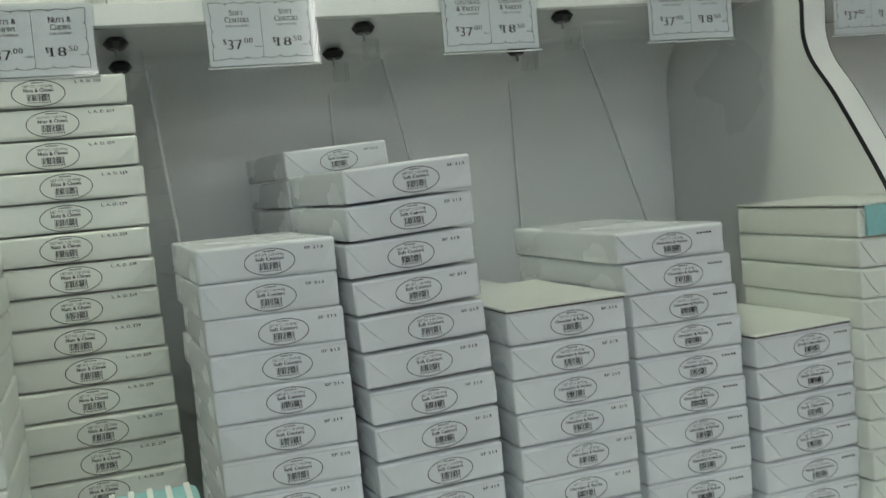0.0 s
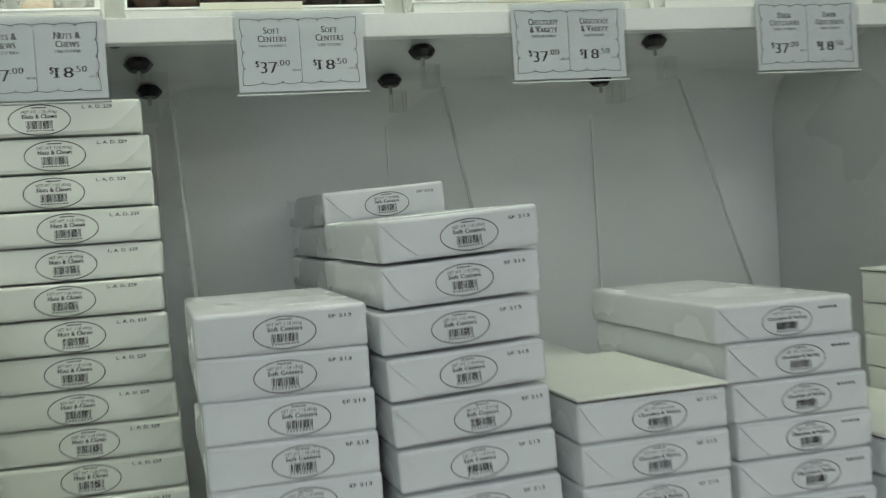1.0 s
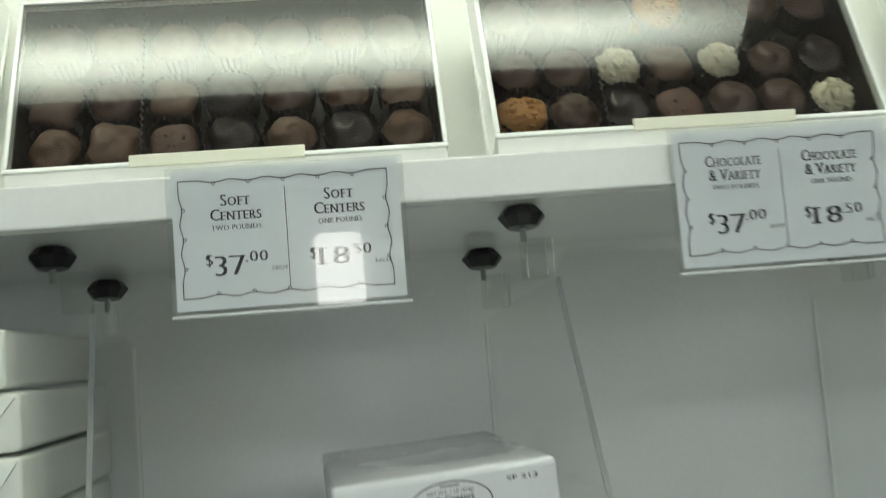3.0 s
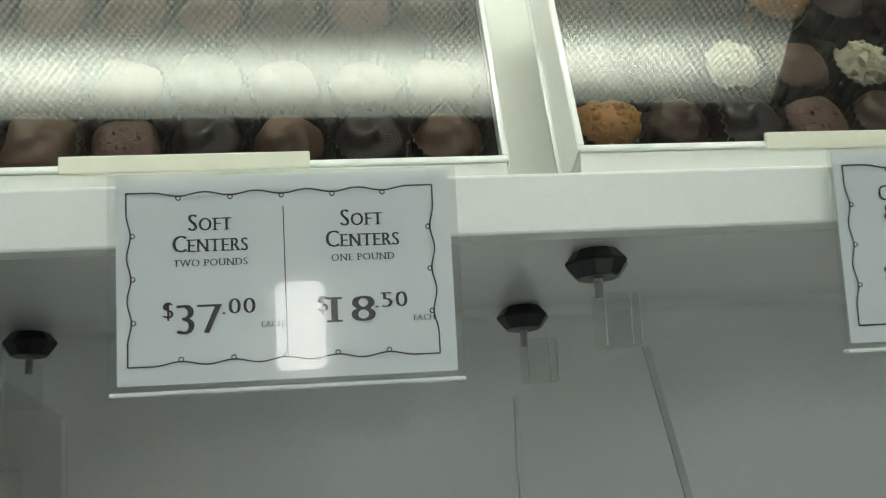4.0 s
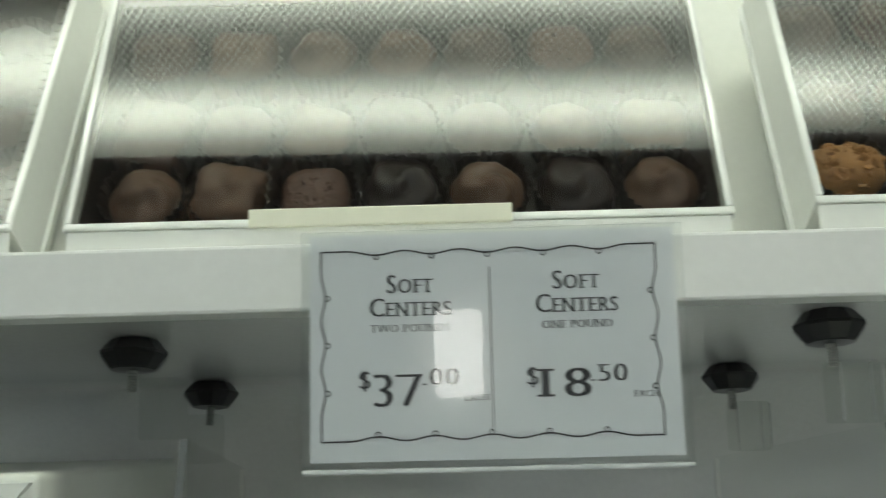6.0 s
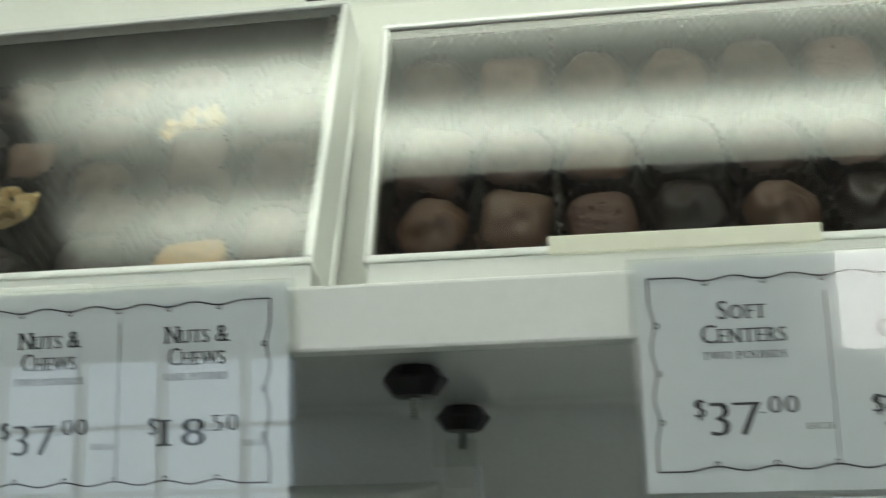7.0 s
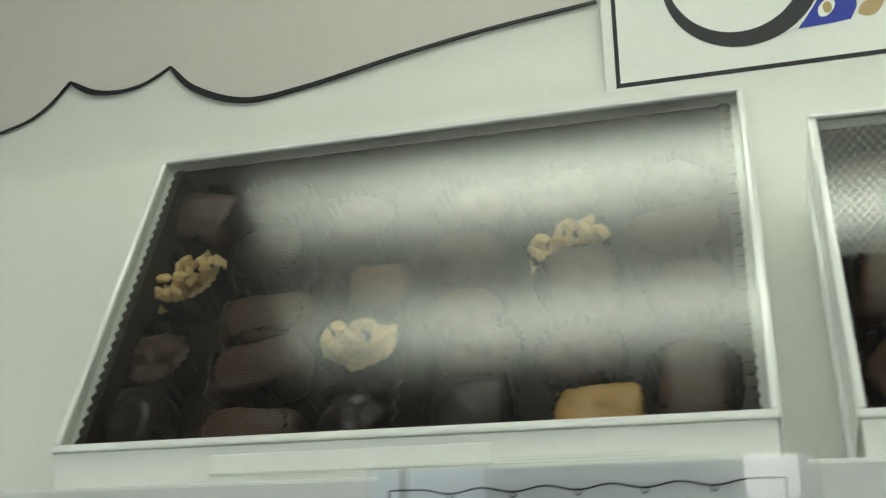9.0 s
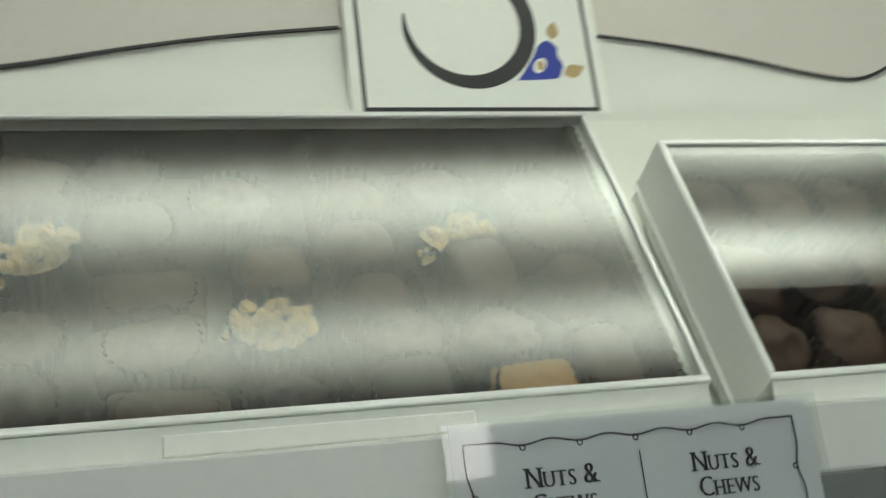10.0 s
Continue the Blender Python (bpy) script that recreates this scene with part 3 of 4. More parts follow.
def sign(x, titles, yaw=0.0, y=-0.0015, z=1.333):
    """x: the card's left edge. titles: the words over the two prices."""
    ob = thing("price_sign", pose(x, y, z, 0, 0, yaw), "white price card in a clear acrylic holder on the shelf front", "sign", "price signs")
    part("card", box(0.002, CW, 0.0016, 0.0021, 0.0005, CH), SIGN_CARD, ob, "white printed card")
    part("front_sheet", box(-0.0005, CW + 0.0025, -0.0004, 0.0010, -0.0015, CH + 0.001, 0.0004), SIGN_FRONT, ob, "clear front sheet")
    part("back_sheet", box(-0.0005, CW + 0.0025, 0.0024, 0.0040, -0.0015, CH + 0.002, 0.0004), ACRYLIC, ob, "clear back sheet")
    part("bottom_fold", box(-0.0005, CW + 0.0025, -0.0004, 0.0040, -0.0032, -0.0016, 0.0006), FOLD, ob, "bright folded lower edge")
    part("clip", box(0.036, 0.082, 0.0005, 0.0090, CH + 0.0021, CH + 0.0029, 0.0003), ACRYLIC, ob, "clear clip over the shelf front")
    ink = bmesh.new()
    yy = 0.00125
    l, r, b, t = 0.0056, 0.0056 + 0.1064, 0.0068, 0.0668
    w = 0.00052

    def scallop(p, q, lean, count):
        """A border side of shallow arcs with a small ring at each joint."""
        for i in range(count):
            a = (p[0] + (q[0] - p[0]) * i / count, p[1] + (q[1] - p[1]) * i / count)
            c = (p[0] + (q[0] - p[0]) * (i + 1) / count, p[1] + (q[1] - p[1]) * (i + 1) / count)
            pts = []
            for k in range(9):
                s = k / 8
                free = (i == 0 and s < 0.5) or (i == count - 1 and s > 0.5)
                bulge = 0.0 if free else -lean * 0.0014 * math.cos(math.pi * s) ** 2
                pts.append((a[0] + (c[0] - a[0]) * s - (bulge if p[0] == q[0] else 0), a[1] + (c[1] - a[1]) * s + (bulge if p[0] != q[0] else 0)))
            ribbon(pts, [w] * len(pts), yy, yy + 0.0001, ink)
            if i:
                at = (a[0] + (lean * 0.0020 if p[0] == q[0] else 0), a[1] - (lean * 0.0020 if p[0] != q[0] else 0))
                ring = [(at[0] + 0.0008 * math.cos(k * math.pi / 5), at[1] + 0.0008 * math.sin(k * math.pi / 5)) for k in range(11)]
                ribbon(ring, [0.00042] * 11, yy, yy + 0.0001, ink)

    scallop((l, t), (r, t), 1, 6)
    scallop((l, b), (r, b), -1, 6)
    scallop((l, b), (l, t), 1, 4)
    scallop((r, b), (r, t), -1, 4)
    mid = (l + r) / 2 + 0.0005
    flat(ink, [(mid - 0.00018, b + 0.003), (mid + 0.00018, b + 0.003), (mid + 0.00018, t - 0.006), (mid - 0.00018, t - 0.006)], yy)
    for cx, pounds, whole, cents, drop in ((l + 0.0282, "TWO POUNDS", "37", ".00", 0.0018), (l + 0.0808, "ONE POUND", "18", ".50", 0.0)):
        if titles:
            for first, z, wide in titles:
                runs = []
                for word in first.split():
                    space = 0.28 if runs else 0.0
                    runs += [(word, 0.0086, space)] if word == "&" else [(word[0], 0.0086, space), (word[1:].upper(), 0.0066)]
                letters(ink, runs, cx, t - z, yy, 0.8, 0.00008, gap=0.13, fit=wide, roman=True)
            letters(ink, [(pounds, 0.0036)], cx, t - 0.0262, yy, 1.0, fit=0.0250 if pounds[0] == "T" else 0.0218, roman=True)
        zz = t - 0.0478
        letters(ink, [("$", 0.0082)], cx - 0.0148, zz + 0.0040, yy, 0.75, fit=0.0031, roman=True)
        letters(ink, [(whole, 0.0134 + drop)], cx - 0.0046, zz - drop, yy, 1.0, 0.00006, fit=0.0142, roman=True)
        letters(ink, [(cents, 0.0080)], cx + 0.0090, zz + 0.0046, yy, 1.0, fit=0.0108, roman=True)
        letters(ink, [("EACH", 0.0029)], cx + 0.0205, zz - 0.0004, yy, 1.0, fit=0.0071, roman=True)
    part("lettering", ink, SIGN_INK, ob, "black serif lettering and scalloped border")
    return ob


sign(0.1544, (("Soft", 0.0138, 0.0145), ("Centers", 0.0212, 0.0254)))
sign(-0.0756, (("Nuts &", 0.0138, 0.0215), ("Chews", 0.0212, 0.0195)))
sign(0.4155, (("Chocolate", 0.0138, 0.0300), ("& Variety", 0.0212, 0.0275)), 0.8, z=1.3355)
sign(0.6755, (("Dark", 0.0138, 0.0150), ("Chocolates", 0.0212, 0.0330)), 0.8, z=1.3365)
sign(0.940, ())


# ---- chocolates ----
def blob(seed, sx, sy, sz, square=0.0, rough=0.0, scale=60.0, ridges=0.0):
    """A moulded sweet standing on z = 0: round or squarish, smooth or lumpy, with piped ridges."""
    bm = bmesh.new()
    bmesh.ops.create_icosphere(bm, subdivisions=4, radius=1.0)
    off = Vector((seed * 3.1, seed * 1.7, seed * 0.9))
    for v in bm.verts:
        d = v.co.normalized()
        k = (abs(d.x) ** (2 + 6 * square) + abs(d.y) ** (2 + 6 * square) + abs(d.z) ** (2 + 3 * square)) ** (-1 / (2 + 5 * square))
        p = d * k
        grow = 1 + rough * (noise.noise(d * scale / 20 + off) + 0.5 * noise.noise(d * scale / 8 + off))
        if ridges and d.z > 0:
            a = math.atan2(d.y, d.x)
            grow += ridges * d.z * math.sin(2.0 * a + 9.0 * (1 - d.z))
        p = p * grow
        z = p.z if p.z > -0.75 else -0.75
        v.co = Vector((p.x * sx, p.y * sy, (z + 0.75) / 1.75 * sz))
    return bm


def chunks(seed, count, spread, size, core=None):
    """A sweet of many small broken pieces, on a core if one is given."""
    rnd = random.Random(seed)
    bm = bmesh.new()
    if core:
        joined(bm, blob(seed, *core, 0.2, 0.05))
    for i in range(count):
        a, u = rnd.uniform(0, 2 * math.pi), rnd.uniform(0.15, 1.0)
        if core:
            z = core[2] * (0.35 + 0.62 * u)
            k = math.sqrt(max(0.02, 1 - ((u - 0.25) / 0.78) ** 2)) if u > 0.25 else 1.0
            x, y = core[0] * 0.95 * k * math.cos(a), core[1] * 0.95 * k * math.sin(a)
        else:
            x, y, z = rnd.uniform(-1, 1) * spread[0], rnd.uniform(-1, 1) * spread[1], spread[2] * rnd.uniform(0.35, 1.0)
            y += 0.0025 * math.sin(x * 240)
        own = bmesh.new()
        bmesh.ops.create_icosphere(own, subdivisions=1, radius=1.0)
        turn = Euler((rnd.uniform(0, 6), rnd.uniform(0, 6), rnd.uniform(0, 6))).to_matrix()
        r = [rnd.uniform(*size) * f for f in (1.5, 1.0, 0.7)]
        for v in own.verts:
            v.co = turn @ Vector([q * w * rnd.uniform(0.8, 1.2) for q, w in zip(v.co, r)]) + Vector((x, y, z))
            v.co.z = max(0.0003, v.co.z)
        joined(bm, own)
    return bm


def mesh_only(bm, material, smooth=180):
    ob = part("candy", bm, material, None, "", smooth)
    me = ob.data
    bpy.data.objects.remove(ob)
    return me


def cup_mesh(radius, sides=26):
    bm = bmesh.new()
    rings = []
    for r, z in ((radius * 0.80, 0.0), (radius * 0.84, 0.0002), (radius, 0.0190), (radius * 0.985, 0.0190), (radius * 0.81, 0.0008)):
        ring = []
        for i in range(sides * 2):
            a = math.pi * i / sides
            k = 1 + (0.05 if i % 2 else -0.03)
            ring.append(bm.verts.new((r * k * math.cos(a), r * k * math.sin(a), z)))
        rings.append(ring)
    for a, b in zip(rings, rings[1:]):
        for i in range(len(a)):
            bm.faces.new((a[i], a[(i + 1) % len(a)], b[(i + 1) % len(a)], b[i]))
    bm.faces.new(rings[0][::-1]), bm.faces.new(rings[-1])
    bmesh.ops.recalc_face_normals(bm, faces=bm.faces[:])
    return mesh_only(bm, CUP, None)


CUPS = {0.0165: cup_mesh(0.0165), 0.0185: cup_mesh(0.0185)}
SWEETS = {
    "milk_dome": (mesh_only(blob(1, 0.0142, 0.0138, 0.021, 0.05, 0.06, 60, 0.10), MILK), "round milk chocolate"),
    "pale_dome": (mesh_only(blob(2, 0.0142, 0.0135, 0.020, 0.0, 0.06, 60, 0.14), PALE_MILK), "pale round milk chocolate with piped swirl"),
    "pale_square": (mesh_only(blob(3, 0.0128, 0.0122, 0.019, 0.5, 0.07, 70, 0.09), PALE_MILK), "squarish pale milk chocolate"),
    "milk_square": (mesh_only(blob(4, 0.0122, 0.0150, 0.020, 0.9, 0.05, 70), MILK), "square milk chocolate"),
    "milk_bar": (mesh_only(blob(5, 0.0195, 0.0112, 0.019, 0.9, 0.07, 90), MILK), "bar-shaped milk chocolate"),
    "milk_cluster": (mesh_only(blob(6, 0.0145, 0.0135, 0.021, 0.0, 0.26, 70), MILK), "lumpy milk chocolate nut cluster"),
    "dark_dome": (mesh_only(blob(7, 0.0145, 0.0140, 0.020, 0.1, 0.06, 60, 0.13), DARK), "round dark chocolate"),
    "dark_oval": (mesh_only(blob(15, 0.0185, 0.0165, 0.020, 0.15, 0.05, 50, 0.05), DARK), "large ridged oval dark chocolate"),
    "dark_square": (mesh_only(blob(8, 0.0132, 0.0130, 0.020, 0.6, 0.03, 40, 0.03), DARK), "square dark chocolate"),
    "dark_cluster": (mesh_only(blob(9, 0.0145, 0.0130, 0.020, 0.0, 0.22, 70), DARK), "lumpy dark chocolate nut cluster"),
    "sprinkled": (mesh_only(chunks(10, 120, None, (0.0008, 0.0016), (0.0130, 0.0125, 0.018)), SPRINKLE, 25), "round chocolate covered in sprinkles"),
    "brittle": (mesh_only(chunks(11, 70, (0.0140, 0.0060, 0.0185), (0.0018, 0.0036)), BRITTLE, 25), "golden nut brittle piece"),
    "caramel": (mesh_only(blob(12, 0.0150, 0.0105, 0.020, 0.9, 0.10, 60), CARAMEL), "amber caramel piece"),
    "coconut": (mesh_only(chunks(13, 60, None, (0.0022, 0.0040), (0.0115, 0.0095, 0.021)), COCONUT, 25), "white coconut cluster"),
    "toasted": (mesh_only(chunks(14, 110, None, (0.0014, 0.0028), (0.0150, 0.0100, 0.020)), TOASTED, 25), "toasted coconut cluster"),
}
CODES = {"m": "milk_dome", "p": "pale_dome", "q": "pale_square", "s": "milk_square", "b": "milk_bar", "c": "milk_cluster", "d": "dark_dome", "D": "dark_oval", "e": "dark_square",
         "f": "dark_cluster", "k": "sprinkled", "n": "brittle", "a": "caramel", "w": "coconut", "t": "toasted"}


# ---- display boxes on the shelf ----
DEPTH = 0.034
ROW_SHIFT = (0.0, -0.0045, 0.0035)   # row offsets that fit the sweets to the camera's view


def display_box(x0, x1, foot_y, foot_z, slope, height, film, rows, label, group, cup, yaw=0.0, strip=None):
    """A flat box of chocolates that leans back at its slope. Its own axes: x along, y up the slope, z out of the window."""
    base = pose(x0, foot_y, foot_z, 0, 0, yaw) @ pose(0, 0, 0, slope, 0, 0)
    w = x1 - x0
    ob = thing("display_box", base, label, "candy box", "display boxes")
    tray = part("tray", box(0, w, 0, height, 0, 0.0018), CARD, ob, "white card tray")
    for a in ((0, w, 0, 0.0018), (0, w, height - 0.0018, height), (0, 0.0018, 0.0018, height - 0.0018), (w - 0.0018, w, 0.0018, height - 0.0018)):
        part("tray_wall", box(*a, 0.0018, DEPTH, 0.0004), CARD, tray)
    liner = box(0.002, w - 0.002, 0.002, height - 0.002, 0.0019, 0.0026)
    for a in ((0.0019, 0.0026, 0.0019, height - 0.0019), (w - 0.0026, w - 0.0019, 0.0019, height - 0.0019), (0.0026, w - 0.0026, 0.0019, 0.0026), (0.0026, w - 0.0026, height - 0.0026, height - 0.0019)):
        box(*a, 0.0026, DEPTH - 0.005, bm=liner)
    part("liner", liner, CUP, ob, "dark brown paper liner")
    e = 0.0020
    rims = []
    for a in ((-0.0006, w + 0.0006, -0.0006, e), (-0.0006, w + 0.0006, height - e, height + 0.0006), (-0.0006, e, e, height - e), (w - e, w + 0.0006, e, height - e)):
        rims.append(part("rim", box(*a, DEPTH + 0.0001, DEPTH + 0.0022, 0.0007), RIM, ob, "lid edge painted white for the light it catches"))
    for side, at in ((-1, 0.0), (1, w)):
        wall = sorted((at + side * 0.0002, at + side * 0.0009))
        rims.append(part("lid_side", box(*wall, -0.0005, height + 0.0005, 0.0090, DEPTH + 0.0015, 0.0003), RIM, ob, "clear plastic lid side"))
        span = sorted((at + side * 0.0003, at + side * 0.0024))
        rims.append(part("lid_flange", box(*span, -0.0005, height + 0.0005, 0.0078, 0.0089, 0.0004), RIM, ob, "lid flange painted white for the light it catches"))
    rims.append(part("lid_flange", box(-0.0005, w + 0.0005, height + 0.0003, height + 0.0028, 0.0085, 0.0098, 0.0004), RIM, ob, "lid flange painted white for the light it catches"))
    sheet = part("window_film", box(e - 0.0002, w - e + 0.0002, e - 0.0002, height - e + 0.0002, DEPTH + 0.0003, DEPTH + 0.0008), film, ob, "shiny clear lid window")
    for piece in rims:
        piece.parent = sheet
    front = foot_y - DEPTH * math.sin(radians(slope))
    rise = DEPTH * math.cos(radians(slope))
    upright = base.inverted() @ pose(x0, foot_y, foot_z, 0, 0, yaw)
    lip = part("front_lip", box(0.0002, w - 0.0002, front - foot_y - 0.0002, front - foot_y + 0.0008, 0.0, rise - 0.0006, 0.0002), CARD, ob, "white upright lip below the window")
    lip.matrix_basis = upright
    if strip:
        drop = strip[2] if len(strip) > 2 else 0.0
        part("label_strip", box(strip[0], strip[0] + strip[1], front - foot_y - 0.0030, front - foot_y - 0.0003, rise - 0.0010 - drop, rise + 0.0058 - drop, 0.0006), CARD if drop else CREAM_PLASTIC, lip, "narrow plastic strip on the lip")
    placed = not isinstance(rows[0], str)
    if placed:
        spots = [(k, x / 1000, y / 1000, turn) for k, x, y, turn in rows]
        middle, dx, dy = w / 2, 0.036, 0.031
    else:
        dx, dy = (w - 0.008) / len(rows[0]), (height - 0.008) / len(rows)
        spots = [(k, 0.004 + (c + 0.5) * dx, height - 0.004 - (r + 0.5) * dy + ROW_SHIFT[r], None) for r, row in enumerate(rows) for c, k in enumerate(row)]
        middle = 2 * dx + 0.004
    pts = [(middle + 0.0009 * (1 if k % 2 else -1), 0.004 + (height - 0.008) * k / 44) for k in range(45)]
    own = bmesh.new()
    left = [(own.verts.new((x, y, 0.003)), own.verts.new((x, y, 0.027)), own.verts.new((x + 0.0006, y, 0.027)), own.verts.new((x + 0.0006, y, 0.003))) for x, y in pts]
    for r, q in zip(left, left[1:]):
        for i in range(4):
            own.faces.new((r[i], r[(i + 1) % 4], q[(i + 1) % 4], q[i]))
    own.faces.new(left[0]), own.faces.new(left[-1])
    bmesh.ops.recalc_face_normals(own, faces=own.faces[:])
    part("partition", own, PARTITION, ob, "zigzag edged paper partition")
    for side in (1, -1) if placed else ():
        edge_x = 0.0 if side > 0 else w
        # added white band, standing in for a wider rim and flange
        ledge = sorted((edge_x + side * 0.0019, edge_x + side * 0.0050))
        part("ledge", box(*ledge, 0.002, height - 0.002, DEPTH - 0.0046, DEPTH - 0.0036), CARD, ob, "white band added in place of a wide lid rim")
        fringe = bmesh.new()
        n = int(height / 0.0050)
        for k in range(n):
            y = 0.003 + (height - 0.006) * (k + 0.5) / n
            half = (height - 0.006) / n / 2
            tip = [(0.0088, -1.0), (0.0056, -0.8), (0.0043, 0.0), (0.0056, 0.8), (0.0088, 1.0)]
            prism([(edge_x + side * u, y + v * half) for u, v in tip], "z", 0.006, DEPTH - 0.0028, fringe)
        part("liner_fringe", fringe, CUP, ob, "pleated dark brown paper edge")
    rnd = random.Random(group)
    for k, x, y, set_turn in spots:
        me, words = SWEETS[CODES[k]]
        m = base @ pose(x + rnd.uniform(-0.001, 0.001), y + rnd.uniform(-0.001, 0.001), 0.0028)
        sweet = thing("chocolate", m, words + " in a brown paper cup", "chocolate", group)
        turn = rnd.uniform(-16, 16) if set_turn is None else set_turn
        grow = rnd.uniform(0.96, 1.06) * (1.0 if placed else 1.06)
        shared("candy", me, sweet, pose(0, 0, 0.0006, rnd.uniform(-6, 6), rnd.uniform(-6, 6), turn) @ Matrix.Diagonal((grow, grow, grow, 1)))
        shared("paper_cup", CUPS[cup], sweet, pose(0, 0, 0, 0, 0, rnd.uniform(0, 12)) @ Matrix.Diagonal((min(dx, 0.034) / 2 / cup * 0.97, min(dy, 0.034) / 2 / cup * 0.97, 1, 1)))
    return ob


NUT_PLACES = [
    ("s", 17, 128, 78), ("n", 19, 91, 35), ("c", 18, 52, 40), ("d", 16, 22, 0), ("f", 53, 132, 5), ("D", 55, 101, 10), ("b", 62, 67, 0),
    ("b", 61, 44, 6), ("b", 65, 14, -4), ("c", 94, 115, 20), ("q", 106, 78, 10), ("n", 104, 51, -12), ("f", 105, 18, 0), ("p", 144, 116, 0),
    ("m", 142, 89, 20), ("m", 145, 61, 0), ("c", 152, 43, 30), ("e", 151, 17, 90), ("c", 180, 118, 50), ("n", 181, 93, 18), ("s", 186, 71, 2),
    ("c", 188, 38, 10), ("a", 195, 14, 0), ("f", 223, 117, 0), ("b", 223, 94, 8), ("m", 227, 67, 0), ("b", 227, 25, 88),
]   # kind, millimetres along and up the box, turn
SOFT = ("mqppmkm", "smqdmpq", "pqkdpdp")
VARIETY = ("mmdtmcm", "mmwqwmd", "tcdkmmw")
DARKS = ("dedfded", "fdmdefd", "edfdede")
display_box(-0.2140, 0.0372, 0.078, 1.4046, 63.8, 0.148, FILM_HAZY, NUT_PLACES, "box of nuts and chews under a clear shiny lid", "nuts and chews chocolates", 0.0185, strip=(0.063, 0.1, 0.0095))
display_box(0.0595, 0.3025, 0.0745, 1.4046, 66.9, 0.121, FILM_CLEAR, SOFT, "box of soft center chocolates under a clear lid", "soft center chocolates", 0.0165, 0.8, (0.0675, 0.096))
display_box(0.3290, 0.5560, 0.0640, 1.4046, 66.9, 0.121, FILM_CLEAR, VARIETY, "box of mixed chocolates and coconut pieces under a clear lid", "mixed chocolates", 0.0165, 1.2, (0.077, 0.094))
display_box(0.5970, 0.8400, 0.070, 1.4046, 66.9, 0.121, FILM_HAZY, DARKS, "box of dark chocolates under a clear lid", "dark chocolates", 0.0165)


# ---- header print and emblem card ----
FACE = 0.2772
keys_left = [(-0.035, 1.685), (-0.100, 1.678), (-0.155, 1.6695), (-0.219, 1.6575), (-0.259, 1.6545), (-0.294, 1.6675), (-0.3115, 1.6850)]
keys_mid = [(-0.3115, 1.6850), (-0.330, 1.6760), (-0.350, 1.6730), (-0.370, 1.6760), (-0.3865, 1.6850)]
keys_far = [(-0.3865, 1.6850), (-0.404, 1.6685), (-0.426, 1.6585), (-0.47, 1.652), (-0.53, 1.660), (-0.60, 1.675), (-0.70, 1.685), (-0.9, 1.69)]
mirror = [(0.048 + (0.048 - x) * 0.9, z - 0.001) for x, z in keys_left], [(0.048 + (0.048 - x) * 0.9, z - 0.001) for x, z in keys_mid], [(0.048 + (0.048 - x) * 0.9, z) for x, z in keys_far]
line_bm = bmesh.new()
header_points = []
for keys, lo, hi in ((keys_left, 0.0017, 0.0042), (keys_mid, 0.0012, 0.0038), (keys_far, 0.0010, 0.0018),
                     (mirror[0], 0.0013, 0.0022), (mirror[1], 0.0012, 0.0030), (mirror[2], 0.0010, 0.0018)):
    pts = smooth_line(keys, 6)
    n = len(pts) - 1
    ribbon(pts, [lo + (hi - lo) * max(0.0, math.sin(math.pi * (i / n) ** 3.5)) for i in range(n + 1)], FACE - 0.0022, FACE - 0.0004, line_bm)
structure("header_line", line_bm, INK, "thin black scalloped line across the header", "trim")
ridge = [p for k in (keys_far[::-1], keys_mid[::-1], keys_left[::-1]) for p in smooth_line(k, 6)] + [p for k in mirror for p in smooth_line(k, 6)]
ridge = [p for i, p in enumerate(ridge) if i == 0 or abs(p[0] - ridge[i - 1][0]) > 1e-5]
structure("header_panel", prism(ridge + [(ridge[-1][0], 2.0), (ridge[0][0], 2.0)], "y", FACE - 0.0012, FACE - 0.0001), HEADER, "beige header print above the scalloped line", "panel")

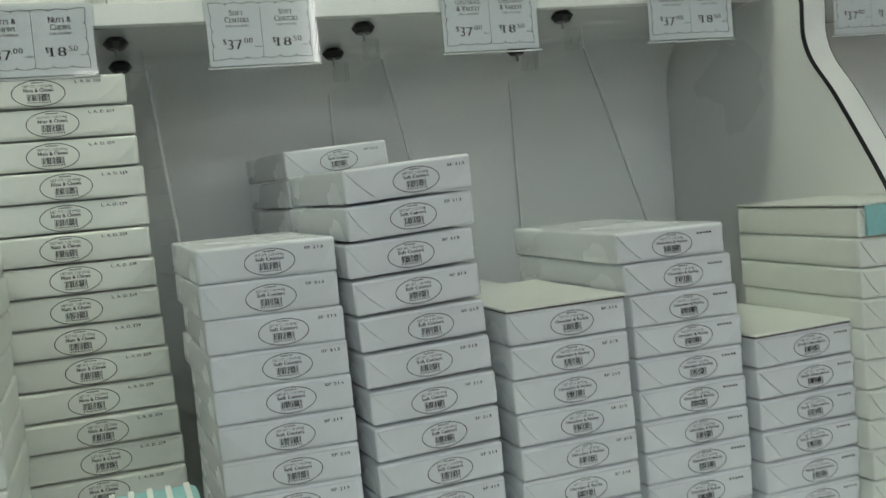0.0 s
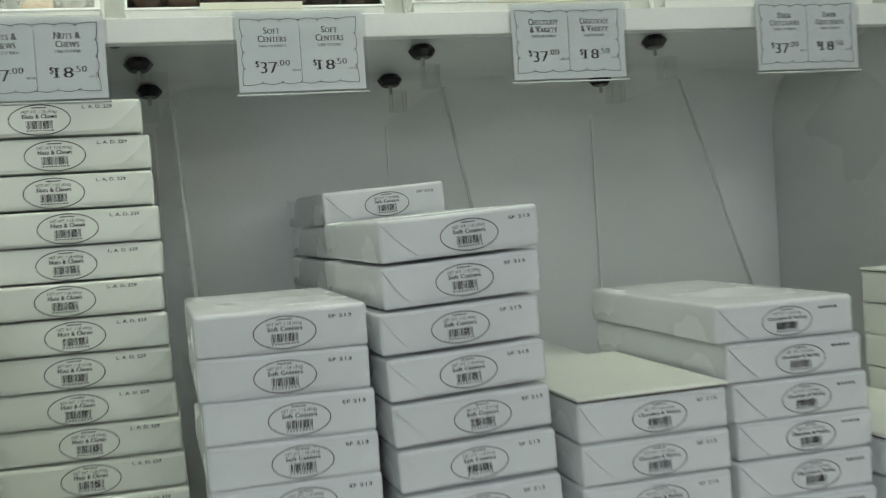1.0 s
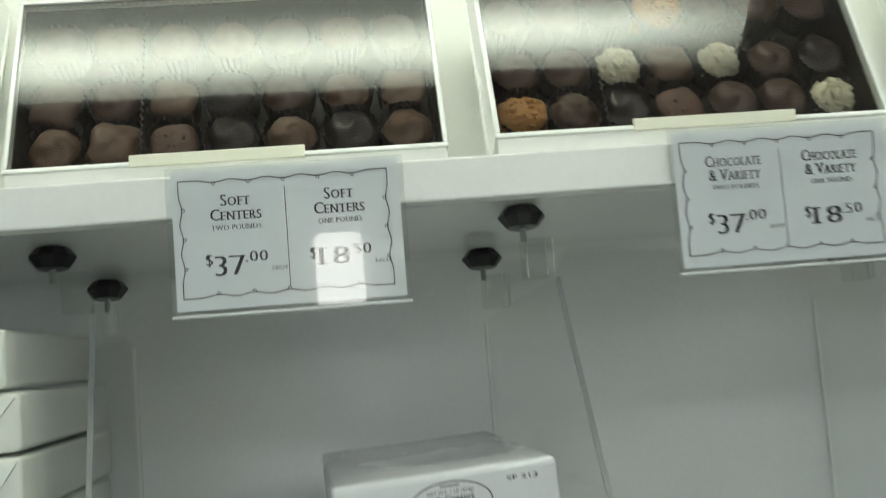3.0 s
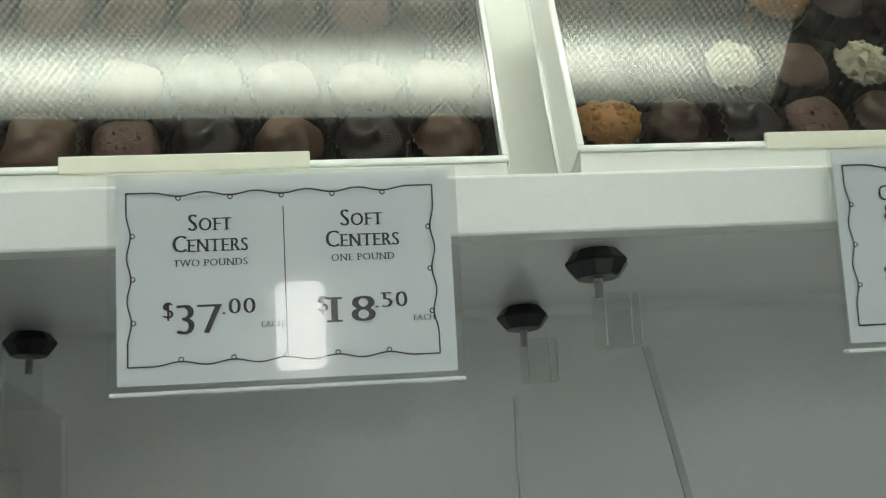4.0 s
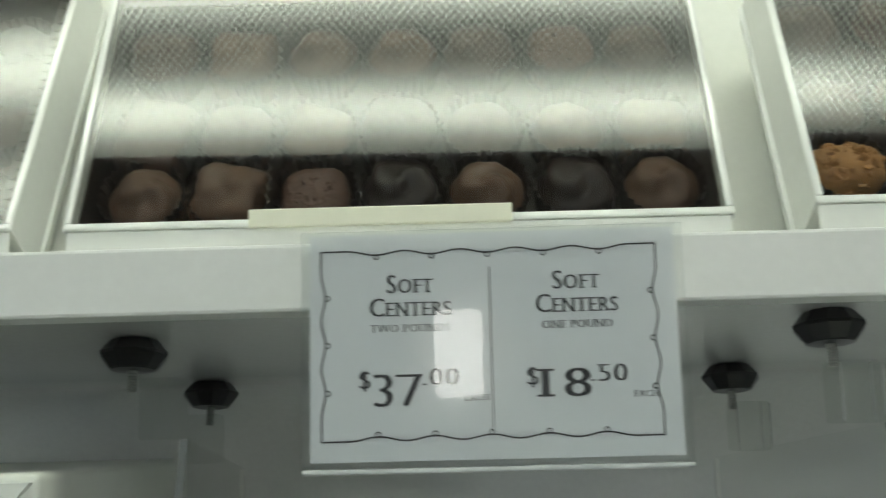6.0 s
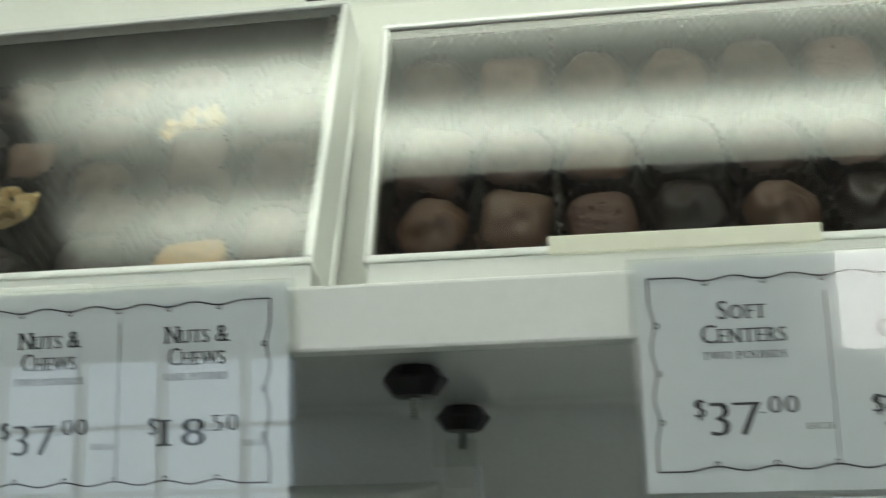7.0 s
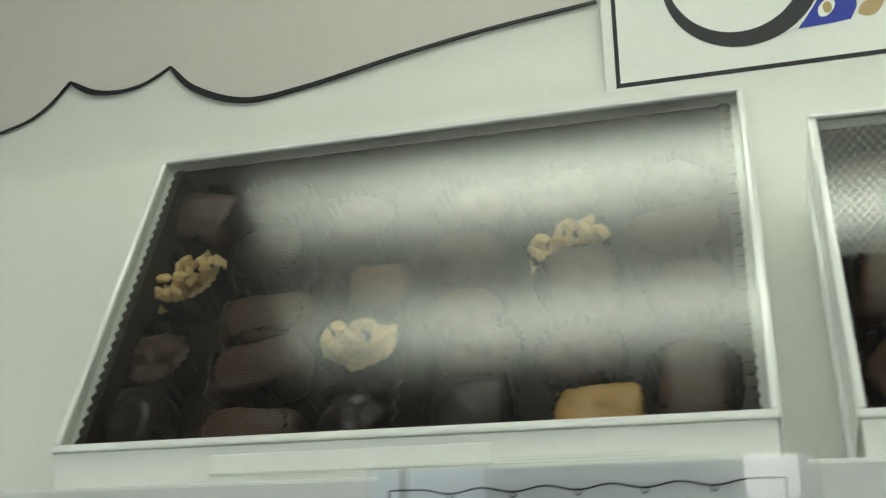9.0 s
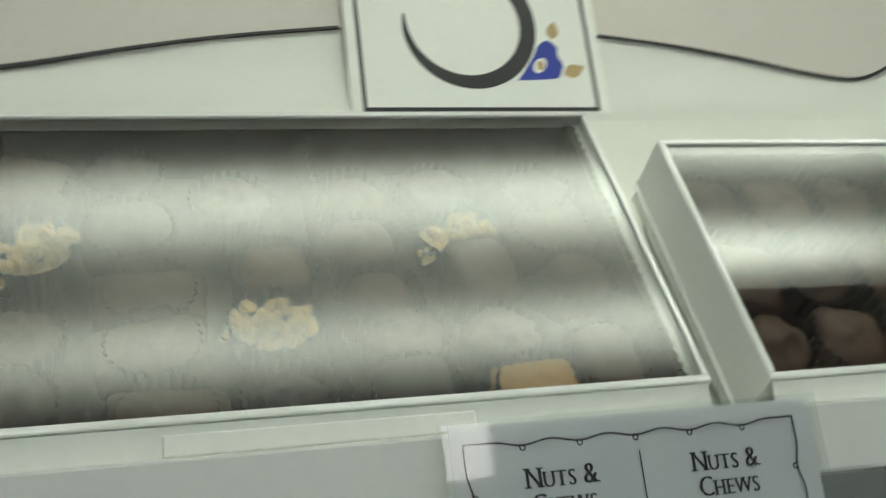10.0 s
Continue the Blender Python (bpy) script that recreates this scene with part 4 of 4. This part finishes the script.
emblem = thing("emblem_card", pose(0, 0, 0), "white emblem card with a black border on the header", "sign")
part("board", box(-0.0325, 0.1305, FACE - 0.0085, FACE - 0.0035, 1.6180, 1.79, 0.0005), CARD, emblem)
border = bmesh.new()
fy = FACE - 0.0088
for a in ((-0.0262, 0.1238, 1.6262, 1.6288), (-0.0262, -0.0238, 1.6288, 1.780), (0.1214, 0.1238, 1.6288, 1.780), (-0.0262, 0.1238, 1.780, 1.7826)):
    box(a[0], a[1], fy, fy + 0.0002, a[2], a[3], bm=border)
part("border", border, INK, emblem, "black border line")
arc, widths = [], []
for i in range(41):
    s = i / 40
    a = radians(172 + s * 218)
    arc.append((0.0440 + 0.0398 * math.cos(a), 1.6858 + 0.0402 * math.sin(a)))
    widths.append(0.0010 + 0.0096 * math.sin(math.pi / 2 * min(1.0, s * 1.25)) ** 0.7)
part("crescent", ribbon(arc, widths, fy, fy + 0.0002), INK, emblem, "thick black crescent stroke")
blue = bmesh.new()
flat(blue, smooth_line([(0.0725, 1.6470), (0.088, 1.6475), (0.0995, 1.6485)], 2)[:-1] + smooth_line([(0.0995, 1.6485), (0.1035, 1.6570), (0.1010, 1.6640), (0.1010, 1.6700), (0.0955, 1.6745), (0.0890, 1.6710), (0.0850, 1.6640), (0.0780, 1.6540), (0.0725, 1.6470)], 4)[:-1], fy + 0.0001)
part("blue_shape", blue, BLUE, emblem, "blue printed shape")
oval = bmesh.new()
flat(oval, [(0.0880 + 0.0052 * math.cos(a) * 0.8 + 0.002 * math.sin(a), 1.6570 + 0.0052 * math.sin(a)) for a in [k * math.pi / 10 for k in range(20)]], fy - 0.0001)
part("white_oval", oval, CARD, emblem, "white oval in the blue shape")
dot = bmesh.new()
flat(dot, [(0.0885 + 0.0024 * math.cos(a), 1.6570 + 0.0034 * math.sin(a)) for a in [k * math.pi / 8 for k in range(16)]], fy - 0.0002)
part("tan_centre", dot, GOLD, emblem, "tan centre of the oval")


def leaf(cx, cz, length, turn):
    bm = bmesh.new()
    c, s = math.cos(radians(turn)), math.sin(radians(turn))
    pts = []
    for k in range(20):
        t = k / 20 * 2
        u = t if t <= 1 else 2 - t
        v = 0.30 * math.sin(math.pi * u ** 0.8) * (1 if t <= 1 else -1)
        pts.append((cx + length * (u * c - v * s), cz + length * (u * s + v * c)))
    flat(bm, pts, fy)
    part("leaf", bm, GOLD, emblem, "tan printed leaf")


leaf(0.1035, 1.6510, 0.0150, 22)
leaf(0.0985, 1.6755, 0.0130, 75)
